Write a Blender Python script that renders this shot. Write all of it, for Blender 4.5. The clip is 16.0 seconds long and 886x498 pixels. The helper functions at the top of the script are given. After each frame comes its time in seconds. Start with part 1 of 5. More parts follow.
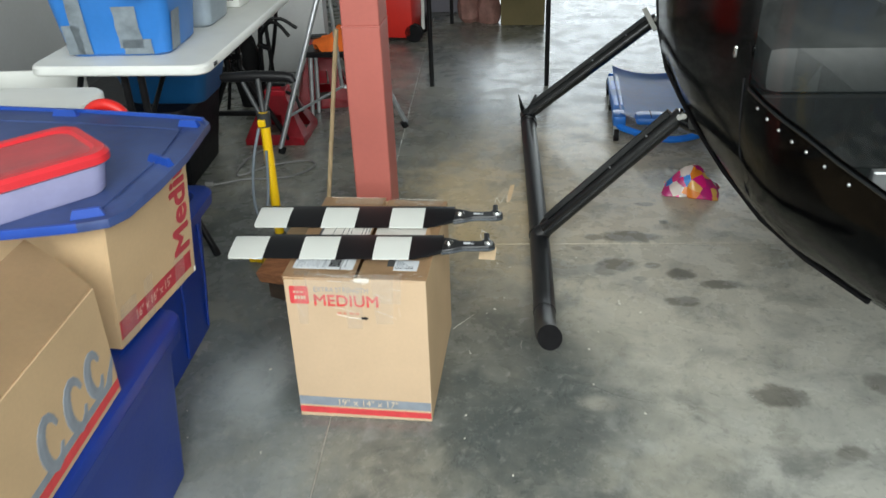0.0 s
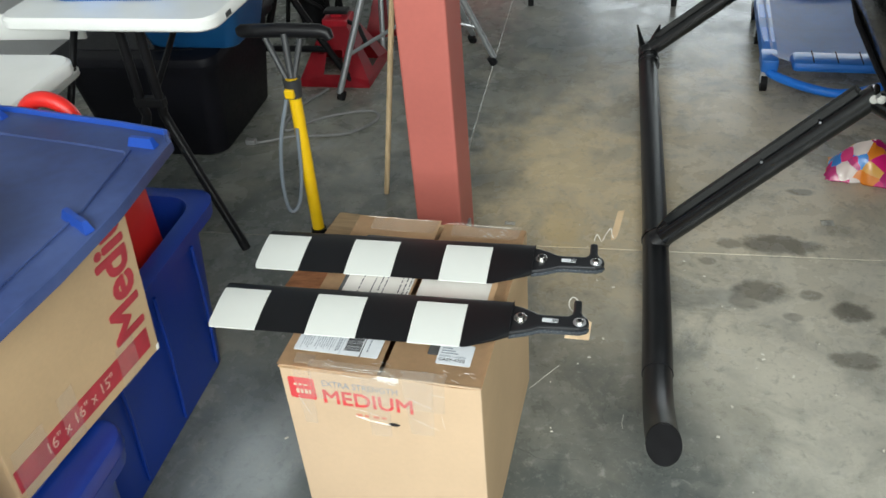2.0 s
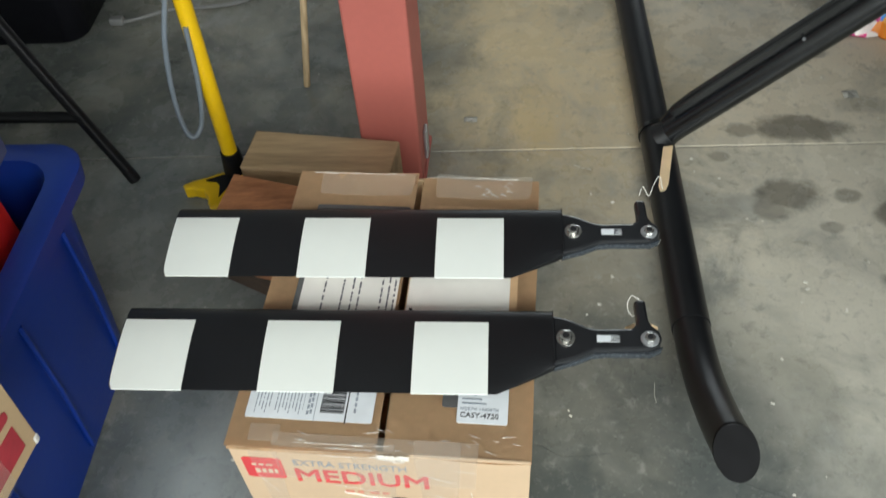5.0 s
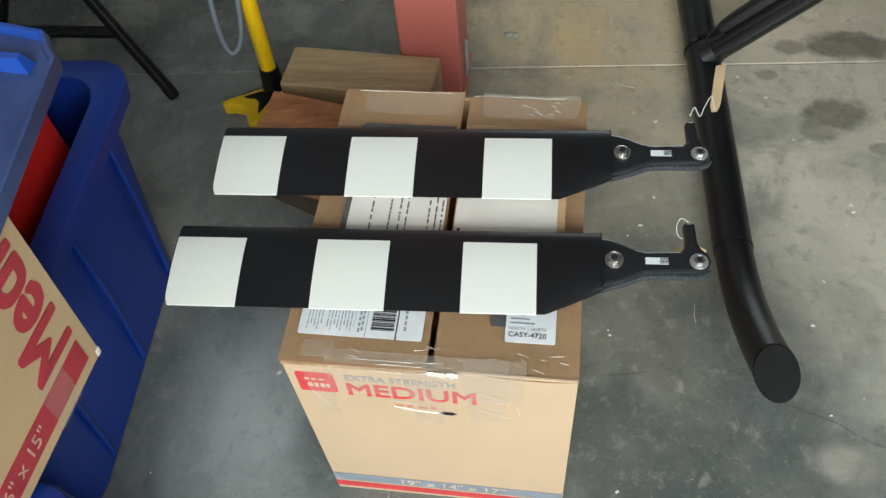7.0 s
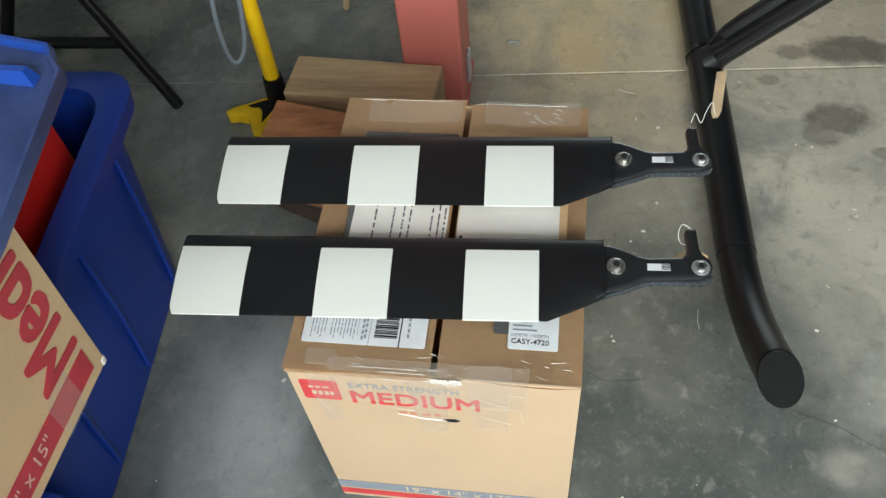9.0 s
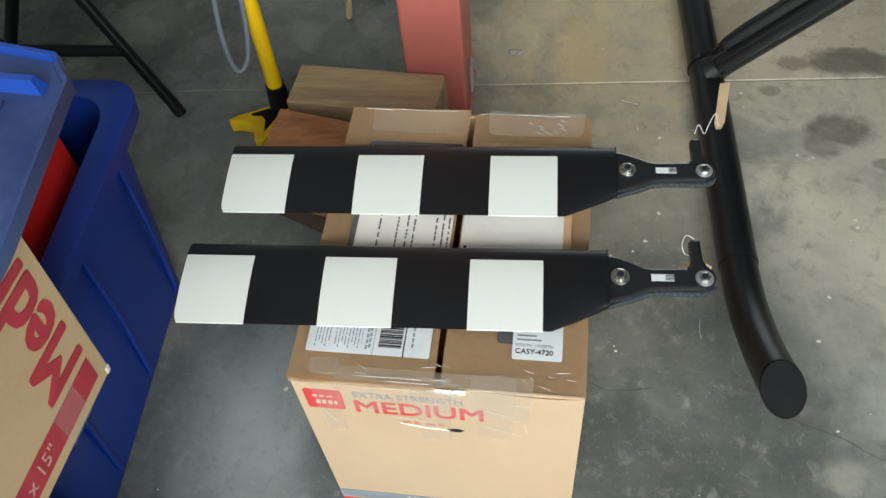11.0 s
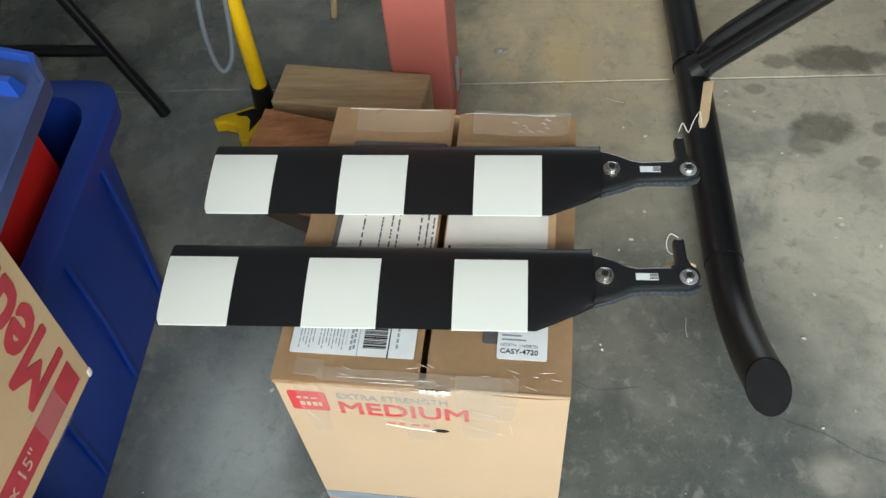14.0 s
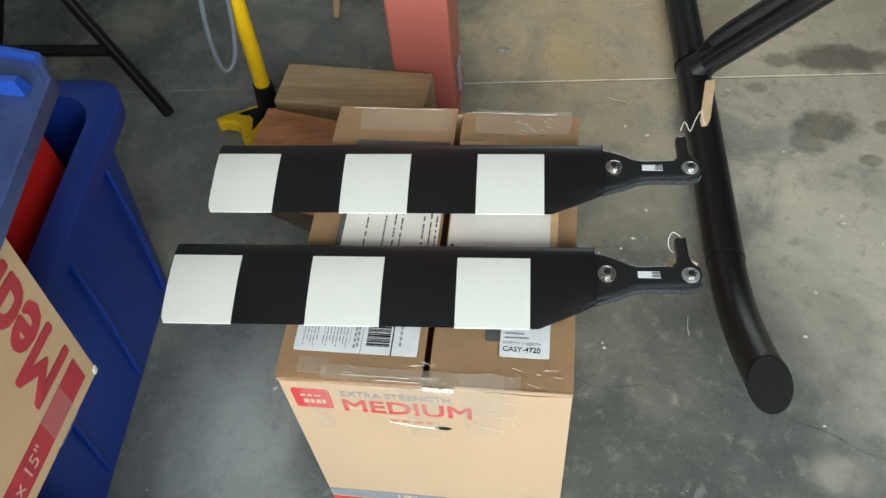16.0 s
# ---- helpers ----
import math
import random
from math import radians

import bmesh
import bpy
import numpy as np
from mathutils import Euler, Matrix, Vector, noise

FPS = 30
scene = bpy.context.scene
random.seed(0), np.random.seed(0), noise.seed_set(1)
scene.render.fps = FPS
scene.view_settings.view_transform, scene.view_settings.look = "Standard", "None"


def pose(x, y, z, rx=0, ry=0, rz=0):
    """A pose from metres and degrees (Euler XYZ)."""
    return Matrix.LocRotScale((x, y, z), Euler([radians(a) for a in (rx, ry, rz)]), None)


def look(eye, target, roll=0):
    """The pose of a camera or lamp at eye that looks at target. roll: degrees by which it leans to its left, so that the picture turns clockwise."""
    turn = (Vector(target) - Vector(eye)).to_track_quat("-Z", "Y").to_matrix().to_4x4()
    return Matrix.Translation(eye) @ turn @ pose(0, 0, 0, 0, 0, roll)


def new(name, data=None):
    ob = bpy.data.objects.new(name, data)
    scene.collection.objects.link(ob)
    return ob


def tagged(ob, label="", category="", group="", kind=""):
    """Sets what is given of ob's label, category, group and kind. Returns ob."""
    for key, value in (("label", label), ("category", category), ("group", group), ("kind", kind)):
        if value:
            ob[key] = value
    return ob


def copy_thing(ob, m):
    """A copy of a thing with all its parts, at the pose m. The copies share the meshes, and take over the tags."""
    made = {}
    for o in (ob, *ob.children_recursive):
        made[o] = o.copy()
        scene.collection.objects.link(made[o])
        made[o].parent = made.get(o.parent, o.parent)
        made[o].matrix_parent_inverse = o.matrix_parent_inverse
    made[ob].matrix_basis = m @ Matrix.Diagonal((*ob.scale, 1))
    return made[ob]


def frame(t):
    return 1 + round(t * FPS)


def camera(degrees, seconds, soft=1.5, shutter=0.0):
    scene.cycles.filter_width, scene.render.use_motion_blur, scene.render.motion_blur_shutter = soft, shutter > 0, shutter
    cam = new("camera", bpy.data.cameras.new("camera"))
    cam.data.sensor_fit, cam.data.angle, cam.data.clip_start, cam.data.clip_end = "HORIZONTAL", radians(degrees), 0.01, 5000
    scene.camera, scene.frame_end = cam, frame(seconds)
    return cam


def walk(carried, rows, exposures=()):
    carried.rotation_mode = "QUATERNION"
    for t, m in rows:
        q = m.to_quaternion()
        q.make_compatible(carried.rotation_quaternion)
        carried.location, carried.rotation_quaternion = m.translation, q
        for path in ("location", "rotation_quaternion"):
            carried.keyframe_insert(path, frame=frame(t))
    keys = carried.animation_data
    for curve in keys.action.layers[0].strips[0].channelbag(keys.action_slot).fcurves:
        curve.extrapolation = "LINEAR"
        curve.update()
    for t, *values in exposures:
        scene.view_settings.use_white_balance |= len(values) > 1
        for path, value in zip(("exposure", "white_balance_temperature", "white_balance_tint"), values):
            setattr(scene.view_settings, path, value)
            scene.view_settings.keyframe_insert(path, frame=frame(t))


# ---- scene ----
cam = camera(55.8, 16.0, shutter=0.4)
PATH = [
    (0, (0.412, -1.742, 1.482), (0.227, 0.003, 0.522), -2.2),
    (0.5, (0.427, -1.533, 1.486), (0.258, 0.206, 0.513), -4.1),
    (1, (0.355, -1.327, 1.479), (0.31, 0.395, 0.464), -4.5),
    (1.5, (0.388, -1.116, 1.45), (0.155, 0.55, 0.369), -4.8),
    (2, (0.396, -0.948, 1.433), (-0.026, 0.611, 0.253), -5.3),
    (2.5, (0.288, -0.787, 1.409), (0.018, 0.761, 0.172), -5.4),
    (3, (0.23, -0.632, 1.377), (-0.081, 0.792, 0.007), -5.4),
    (3.2, (0.238, -0.562, 1.369), (-0.092, 0.841, -0.017), -4.8),
    (5.3, (0.134, -0.438, 1.325), (-0.013, 0.771, -0.261), -4.9),
    (5.5, (0.122, -0.438, 1.327), (-0.082, 0.704, -0.302), -6.5),
    (6, (0.107, -0.452, 1.334), (-0.138, 0.68, -0.296), -6.4),
    (6.5, (0.117, -0.448, 1.335), (-0.1, 0.69, -0.295), -5.9),
    (7, (0.124, -0.438, 1.333), (-0.089, 0.69, -0.305), -7.0),
    (7.5, (0.127, -0.433, 1.338), (-0.09, 0.693, -0.3), -7.5),
    (8, (0.125, -0.436, 1.337), (-0.098, 0.693, -0.299), -7.6),
    (8.5, (0.126, -0.437, 1.339), (-0.102, 0.696, -0.293), -7.8),
    (9, (0.128, -0.439, 1.338), (-0.098, 0.7, -0.291), -7.8),
    (9.5, (0.128, -0.438, 1.339), (-0.093, 0.705, -0.287), -7.5),
    (12, (0.116, -0.441, 1.342), (-0.106, 0.717, -0.274), -7.2),
    (12.5, (0.125, -0.442, 1.341), (-0.079, 0.71, -0.282), -7.4),
    (13, (0.133, -0.436, 1.341), (-0.069, 0.713, -0.283), -7.5),
    (13.5, (0.126, -0.436, 1.339), (-0.079, 0.711, -0.286), -7.0),
    (14, (0.127, -0.435, 1.339), (-0.071, 0.719, -0.282), -6.7),
    (14.5, (0.126, -0.434, 1.338), (-0.067, 0.719, -0.285), -6.6),
    (15, (0.127, -0.437, 1.34), (-0.069, 0.711, -0.286), -6.8),
    (15.5, (0.125, -0.439, 1.342), (-0.076, 0.71, -0.282), -6.9),
    (16, (0.126, -0.439, 1.343), (-0.076, 0.713, -0.279), -6.9),
]
walk(cam, [(t, look(eye, target, roll)) for t, eye, target, roll in PATH],
     exposures=((0.0, -0.06), (0.5, 0.05), (1.0, 0.16), (2.0, 0.1), (3.2, 0.08), (5.3, 0.0), (16.0, 0.0)))

# ---- world and light ----
world = bpy.data.worlds.new("sky")
scene.world = world
world.use_nodes = True
wn = world.node_tree.nodes
sky = wn.new("ShaderNodeTexSky")
sky.sky_type, sky.sun_disc = "NISHITA", False
sky.sun_elevation, sky.sun_rotation = radians(48), radians(200)
world.node_tree.links.new(sky.outputs[0], wn["Background"].inputs[0])
wn["Background"].inputs[1].default_value = 0.12


def area(name, m, sx, sy, watts, color):
    lamp = bpy.data.lights.new(name, "AREA")
    lamp.shape, lamp.size, lamp.size_y, lamp.energy, lamp.color = "RECTANGLE", sx, sy, watts, color
    ob = new(name, lamp)
    ob.matrix_world = m
    return ob


# daylight through the open hangar door behind, and the smaller door at the far end
area("door_daylight", look((1.5, -4.35, 3.25), (1.0, 1.5, 0.3)), 6.2, 2.9, 540, (0.95, 1.0, 0.955))
area("far_daylight", look((1.6, 7.9, 1.35), (1.2, 1.0, 0.2)), 3.4, 2.3, 82, (0.93, 1.0, 1.0))

# ---- materials ----


def mat(name, base, rough=0.5, metal=0.0, vary=0.12, scale=6.0, bump=0.0, fine=60.0, coat=0.0, alpha=1.0, trans=0.0, stretch=(1, 1, 1), tint=None, spec=0.5):
    """A procedural surface: two scales of noise in the colour, the gloss and the relief."""
    m = bpy.data.materials.new(name)
    m.use_nodes = True
    n, l = m.node_tree.nodes, m.node_tree.links
    b = n["Principled BSDF"]
    co = n.new("ShaderNodeTexCoord")
    mp = n.new("ShaderNodeMapping")
    mp.inputs["Scale"].default_value = stretch
    l.new(co.outputs["Object"], mp.inputs[0])
    big, small = n.new("ShaderNodeTexNoise"), n.new("ShaderNodeTexNoise")
    big.inputs["Scale"].default_value, small.inputs["Scale"].default_value = scale, fine
    big.inputs["Detail"].default_value = small.inputs["Detail"].default_value = 4
    for t in (big, small):
        l.new(mp.outputs[0], t.inputs["Vector"])
    add = n.new("ShaderNodeMath")
    add.operation = "MULTIPLY_ADD"
    add.inputs[1].default_value = 0.35
    l.new(small.outputs[0], add.inputs[0])
    l.new(big.outputs[0], add.inputs[2])
    ramp = n.new("ShaderNodeMapRange")
    ramp.inputs[1].default_value, ramp.inputs[2].default_value = 0.45, 0.9
    l.new(add.outputs[0], ramp.inputs[0])
    mix = n.new("ShaderNodeMix")
    mix.data_type = "RGBA"
    dark = tuple(c * (1 - vary) for c in base)
    light = tuple(min(1, c * (1 + vary)) for c in (tint or base))
    mix.inputs["A"].default_value, mix.inputs["B"].default_value = (*dark, 1), (*light, 1)
    l.new(ramp.outputs[0], mix.inputs["Factor"])
    l.new(mix.outputs["Result"], b.inputs["Base Color"])
    rr = n.new("ShaderNodeMapRange")
    rr.inputs[3].default_value, rr.inputs[4].default_value = max(0.02, rough * 0.85), min(1, rough * 1.2)
    l.new(small.outputs[0], rr.inputs[0])
    l.new(rr.outputs[0], b.inputs["Roughness"])
    b.inputs["Metallic"].default_value = metal
    b.inputs["Specular IOR Level"].default_value = spec
    b.inputs["Coat Weight"].default_value = coat
    b.inputs["Coat Roughness"].default_value = 0.08
    b.inputs["Alpha"].default_value = alpha
    b.inputs["Transmission Weight"].default_value = trans
    if bump:
        bp = n.new("ShaderNodeBump")
        bp.inputs["Strength"].default_value, bp.inputs["Distance"].default_value = bump, 0.004
        l.new(add.outputs[0], bp.inputs["Height"])
        l.new(bp.outputs[0], b.inputs["Normal"])
    return m


def concrete():
    """Old sealed slab: cloudy greys, warm patches, oil spots with ragged edges, worn gloss; broad patches also carry
    light and shade.
    """
    m = bpy.data.materials.new("sealed_concrete")
    m.use_nodes = True
    n, l = m.node_tree.nodes, m.node_tree.links
    b = n["Principled BSDF"]
    geo = n.new("ShaderNodeNewGeometry")
    pos = geo.outputs["Position"]

    def tex(scale, detail=5, rough=0.6, dist=0.0):
        t = n.new("ShaderNodeTexNoise")
        t.inputs["Scale"].default_value, t.inputs["Detail"].default_value = scale, detail
        t.inputs["Roughness"].default_value, t.inputs["Distortion"].default_value = rough, dist
        l.new(pos, t.inputs["Vector"])
        return t.outputs[0]

    def math_(op, a, c, clamp=False):
        k = n.new("ShaderNodeMath")
        k.operation, k.use_clamp = op, clamp
        for i, v in enumerate((a, c)):
            if isinstance(v, (int, float)):
                k.inputs[i].default_value = v
            else:
                l.new(v, k.inputs[i])
        return k.outputs[0]

    def rng(v, a, c, lo=0.0, hi=1.0):
        k = n.new("ShaderNodeMapRange")
        k.interpolation_type = "SMOOTHSTEP"
        for i, q in enumerate((a, c, lo, hi)):
            k.inputs[i + 1].default_value = q
        l.new(v, k.inputs[0])
        return k.outputs[0]

    def blend(f, a, c):
        k = n.new("ShaderNodeMix")
        k.data_type = "RGBA"
        l.new(f, k.inputs["Factor"])
        for key, v in (("A", a), ("B", c)):
            if isinstance(v, tuple):
                k.inputs[key].default_value = (*v, 1)
            else:
                l.new(v, k.inputs[key])
        return k.outputs["Result"]

    cloud, mid, grit, scuff = tex(1.7, 6, 0.62, 0.3), tex(7.0, 8, 0.66, 0.25), tex(110, 3), tex(31, 6, 0.7, 0.4)
    col = blend(rng(cloud, 0.36, 0.64), (0.122, 0.137, 0.133), (0.285, 0.278, 0.23))
    col = blend(math_("MULTIPLY", rng(mid, 0.5, 0.72), 0.42), col, (0.34, 0.335, 0.295))
    col = blend(math_("MULTIPLY", rng(tex(2.6, 6, 0.7, 0.5), 0.50, 0.68), 0.6), col, (0.085, 0.095, 0.098))
    col = blend(math_("MULTIPLY", rng(tex(6.0, 4, 0.55, 0.4), 0.48, 0.62), 0.5), col, (0.072, 0.082, 0.081))
    col = blend(math_("MULTIPLY", rng(tex(8.5, 5, 0.6, 0.3), 0.53, 0.68), 0.4), col, (0.36, 0.375, 0.36))
    ragged = tex(22, 4, 0.65)

    def spot(x, y, rx, ry, wander, edge):
        d = n.new("ShaderNodeVectorMath")
        d.operation = "SUBTRACT"
        l.new(pos, d.inputs[0])
        d.inputs[1].default_value = (x, y, 0)
        s = n.new("ShaderNodeVectorMath")
        s.operation = "MULTIPLY"
        l.new(d.outputs[0], s.inputs[0])
        s.inputs[1].default_value = (1 / rx, 1 / ry, 0)
        q = n.new("ShaderNodeVectorMath")
        q.operation = "LENGTH"
        l.new(s.outputs[0], q.inputs[0])
        return rng(math_("ADD", q.outputs["Value"], math_("MULTIPLY", wander, 1.3)), 1.65 + edge, 1.65 - edge)

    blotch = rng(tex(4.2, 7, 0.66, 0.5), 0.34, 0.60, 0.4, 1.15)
    # broad patches: real scuffs, plus painted light at right and shade beside the carton
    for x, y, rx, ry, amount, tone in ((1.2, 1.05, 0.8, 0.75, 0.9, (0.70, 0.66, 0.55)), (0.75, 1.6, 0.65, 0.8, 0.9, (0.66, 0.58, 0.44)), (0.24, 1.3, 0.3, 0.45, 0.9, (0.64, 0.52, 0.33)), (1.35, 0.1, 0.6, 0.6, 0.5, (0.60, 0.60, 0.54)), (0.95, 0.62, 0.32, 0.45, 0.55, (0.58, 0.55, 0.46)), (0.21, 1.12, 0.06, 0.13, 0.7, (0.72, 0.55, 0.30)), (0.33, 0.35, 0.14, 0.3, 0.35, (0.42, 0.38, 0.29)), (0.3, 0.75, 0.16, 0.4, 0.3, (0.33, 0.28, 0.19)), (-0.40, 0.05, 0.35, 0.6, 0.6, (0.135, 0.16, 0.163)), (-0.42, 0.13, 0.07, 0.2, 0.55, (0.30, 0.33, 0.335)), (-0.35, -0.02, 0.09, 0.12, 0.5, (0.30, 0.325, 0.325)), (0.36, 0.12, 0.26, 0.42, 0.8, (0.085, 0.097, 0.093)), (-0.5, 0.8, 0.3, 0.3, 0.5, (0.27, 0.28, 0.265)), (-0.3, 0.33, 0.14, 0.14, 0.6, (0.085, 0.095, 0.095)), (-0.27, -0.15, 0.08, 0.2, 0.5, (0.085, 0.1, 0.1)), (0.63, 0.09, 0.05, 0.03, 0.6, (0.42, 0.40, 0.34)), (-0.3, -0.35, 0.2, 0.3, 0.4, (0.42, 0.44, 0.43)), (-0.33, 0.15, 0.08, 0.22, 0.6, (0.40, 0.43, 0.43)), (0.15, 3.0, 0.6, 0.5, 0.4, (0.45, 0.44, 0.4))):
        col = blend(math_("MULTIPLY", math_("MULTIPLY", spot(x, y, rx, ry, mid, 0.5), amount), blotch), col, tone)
    total = None
    spots = [(0.75, 0.853, 0.085, 0.055, .9), (0.962, 0.793, 0.06, 0.05, 1), (1.08, 0.727, 0.09, 0.035, 1), (0.812, 1.066, 0.13, 0.055, 1), (0.685, 1.057, 0.045, 0.03, .7),
             (0.904, 1.347, 0.05, 0.022, .8), (0.941, 0.62, 0.07, 0.04, .8), (1.12, 0.14, 0.09, 0.06, .95), (0.705, 0.812, 0.05, 0.04, .7), (0.98, 1.15, 0.09, 0.04, .4),
             (1.08, 1.58, 0.2, 0.16, .8), (1.24, -0.08, 0.05, 0.035, .8), (0.87, 0.85, 0.035, 0.025, .7), (0.82, 0.76, 0.03, 0.02, .6), (1.42, 0.2, 0.07, 0.06, .8), (0.62, 0.97, 0.03, 0.02, .6)]
    for x, y, rx, ry, amount in spots:
        f = math_("MULTIPLY", spot(x, y, rx * 0.78, ry * 0.78, ragged, 0.3), amount)
        total = f if total is None else math_("MAXIMUM", total, f)
    col = blend(math_("MULTIPLY", rng(scuff, 0.54, 0.70), 0.32), col, (0.44, 0.435, 0.40))
    col = blend(math_("MULTIPLY", rng(scuff, 0.47, 0.33), 0.26), col, (0.07, 0.077, 0.078))
    col = blend(math_("MULTIPLY", total, 0.68), col, (0.075, 0.068, 0.055))
    col = blend(math_("MULTIPLY", rng(grit, 0.58, 0.75), 0.4), col, (0.34, 0.33, 0.3))
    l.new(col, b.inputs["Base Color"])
    l.new(rng(mid, 0.3, 0.75, 0.17, 0.42), b.inputs["Roughness"])
    bp = n.new("ShaderNodeBump")
    bp.inputs["Strength"].default_value, bp.inputs["Distance"].default_value = 0.2, 0.004
    l.new(math_("ADD", mid, math_("MULTIPLY", math_("ADD", grit, scuff), 0.3)), bp.inputs["Height"])
    l.new(bp.outputs[0], b.inputs["Normal"])
    return m


def wood(name, a, c, axis):
    m = mat(name, a, 0.62, vary=0.16, scale=5, bump=0.35, fine=26, stretch=axis, tint=c)
    return m


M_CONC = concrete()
M_JOINT = mat("dusty_joint", (0.36, 0.34, 0.3), 0.9, vary=0.4, scale=9)
M_WALL = mat("grey_painted_wall", (0.55, 0.56, 0.56), 0.7, vary=0.08, scale=1.5, bump=0.1)
M_CEIL = mat("grey_hangar_ceiling", (0.32, 0.32, 0.32), 0.8, vary=0.05, scale=1.0)
M_CARD = mat("kraft_cardboard", (0.57, 0.412, 0.268), 0.7, vary=0.07, scale=4, bump=0.08, fine=120)
# Top tone is lifted, so part of the light there is in the colour.
M_CARD_TOP = mat("kraft_cardboard_top", (0.60, 0.385, 0.215), 0.55, vary=0.14, scale=7, bump=0.12, fine=90)
M_CARD_EDGE = mat("cardboard_edge", (0.40, 0.25, 0.13), 0.85, vary=0.3, scale=40, fine=300)
M_CARD2 = mat("brown_cardboard", (0.54, 0.375, 0.215), 0.72, vary=0.1, scale=4, bump=0.08, fine=120)
M_RED_INK = mat("red_ink", (0.62, 0.055, 0.06), 0.6, vary=0.12, scale=30)
M_RED_INK2 = mat("dark_red_ink", (0.42, 0.035, 0.05), 0.6, vary=0.15, scale=30)
M_GREY_INK = mat("grey_ink", (0.24, 0.27, 0.31), 0.6, vary=0.12, scale=30)
M_PALE_INK = mat("faint_letters", (0.60, 0.36, 0.29), 0.7, vary=0.15, scale=30)
M_CREAM_INK = mat("unprinted_letters", (0.62, 0.5, 0.36), 0.7, vary=0.1, scale=30)
# Black for print, and for the darkness painted into holes and gaps.
M_INK_AND_GAPS = mat("black_ink_and_gaps", (0.02, 0.02, 0.022), 0.7, spec=0.1, vary=0.1, scale=40)
M_TYPE = mat("typewriter_ink", (0.10, 0.10, 0.115), 0.7, vary=0.2, scale=60)
M_PAPER = mat("white_label_paper", (0.68, 0.71, 0.74), 0.35, vary=0.08, scale=20, bump=0.05)
M_PAPER2 = mat("cream_paper", (0.78, 0.75, 0.70), 0.3, vary=0.05, scale=12, bump=0.1, coat=0.7)
M_MANILA = mat("manila_tag", (0.74, 0.58, 0.38), 0.7, vary=0.08, scale=30)
M_STRING = mat("white_string", (0.75, 0.73, 0.68), 0.8, vary=0.1)
M_TAPE = mat("clear_tape", (0.74, 0.68, 0.60), 0.16, vary=0.06, scale=22, bump=0.9, fine=70, alpha=0.15, coat=0.6)
# Pale film and cut edges; also colours the highlights drawn on the tape.
M_FILM_GLINT = mat("pale_film_and_glint", (0.85, 0.80, 0.72), 0.15, vary=0.05, coat=0.5)
M_FADED_INK = mat("faded_red_ink", (0.56, 0.21, 0.14), 0.7, vary=0.15, scale=60)
M_POUCH = mat("grey_pouch", (0.10, 0.10, 0.10), 0.35, vary=0.2, scale=30)
M_BLADE = mat("satin_black_paint", (0.005, 0.0055, 0.0068), 0.38, vary=0.2, scale=8, fine=200, spec=0.42)
M_BAND = mat("white_blade_paint", (0.68, 0.705, 0.67), 0.33, vary=0.02, scale=6)
M_FITTING = mat("black_anodised", (0.010, 0.011, 0.013), 0.34, metal=0.0, vary=0.2, scale=20, fine=200, coat=0.2)
# Lighter blue-grey than the fitting, standing in for the flange's edge highlight.
M_FLANGE = mat("lighter_anodised_edge", (0.035, 0.042, 0.05), 0.26, vary=0.25, scale=20, fine=200, coat=0.3)
M_STEEL = mat("bright_steel", (0.62, 0.61, 0.58), 0.25, metal=1.0, vary=0.15, scale=40, fine=200)
M_ALU = mat("dull_aluminium", (0.56, 0.58, 0.60), 0.42, metal=0.85, vary=0.1, scale=30)
M_SKID = mat("matte_black_skid", (0.006, 0.0066, 0.008), 0.36, spec=0.5, vary=0.3, scale=10, fine=160, bump=0.04)
M_STRUT = mat("gloss_black_strut", (0.006, 0.007, 0.008), 0.22, spec=0.5, vary=0.3, scale=9, fine=80, coat=0.1)
M_HULL = mat("black_aircraft_paint", (0.0035, 0.004, 0.0045), 0.11, spec=0.36, vary=0.2, scale=3, fine=40, coat=0.1)
M_RUBBER = mat("black_rubber", (0.008, 0.008, 0.009), 0.65, spec=0.2, vary=0.25, scale=30)
M_GLASS = mat("windshield_acrylic", (0.028, 0.036, 0.037), 0.05, vary=0.02, alpha=0.42, coat=0.2)
M_SEAT = mat("grey_seat_vinyl", (0.075, 0.08, 0.08), 0.5, vary=0.12, scale=7, bump=0.1)
M_PRIMER = mat("red_oxide_primer", (0.44, 0.122, 0.097), 0.55, vary=0.1, scale=3, bump=0.08, fine=70)
M_OLDWOOD = wood("weathered_timber", (0.30, 0.205, 0.115), (0.42, 0.30, 0.17), (1.2, 12, 12))
M_REDWOOD = wood("reddish_timber", (0.33, 0.13, 0.055), (0.50, 0.215, 0.095), (1.2, 14, 14))
M_STICK = wood("pale_stick", (0.50, 0.36, 0.2), (0.6, 0.45, 0.27), (20, 20, 2))
M_YELLOW = mat("yellow_enamel", (0.80, 0.50, 0.006), 0.32, vary=0.06, scale=12, coat=0.3)
M_GREYPL = mat("dark_grey_plastic", (0.03, 0.032, 0.034), 0.5, vary=0.15, scale=20)
M_HOSE = mat("grey_hose", (0.16, 0.19, 0.22), 0.45, vary=0.1)
M_BLUE = mat("navy_blue_plastic", (0.005, 0.033, 0.25), 0.36, vary=0.14, scale=5, fine=90, bump=0.05)
M_LID = mat("dusty_blue_plastic", (0.028, 0.052, 0.175), 0.42, vary=0.25, scale=4, fine=50, bump=0.06, tint=(0.048, 0.078, 0.205))
M_RIM = mat("bright_blue_plastic", (0.014, 0.062, 0.34), 0.3, vary=0.08, scale=7)
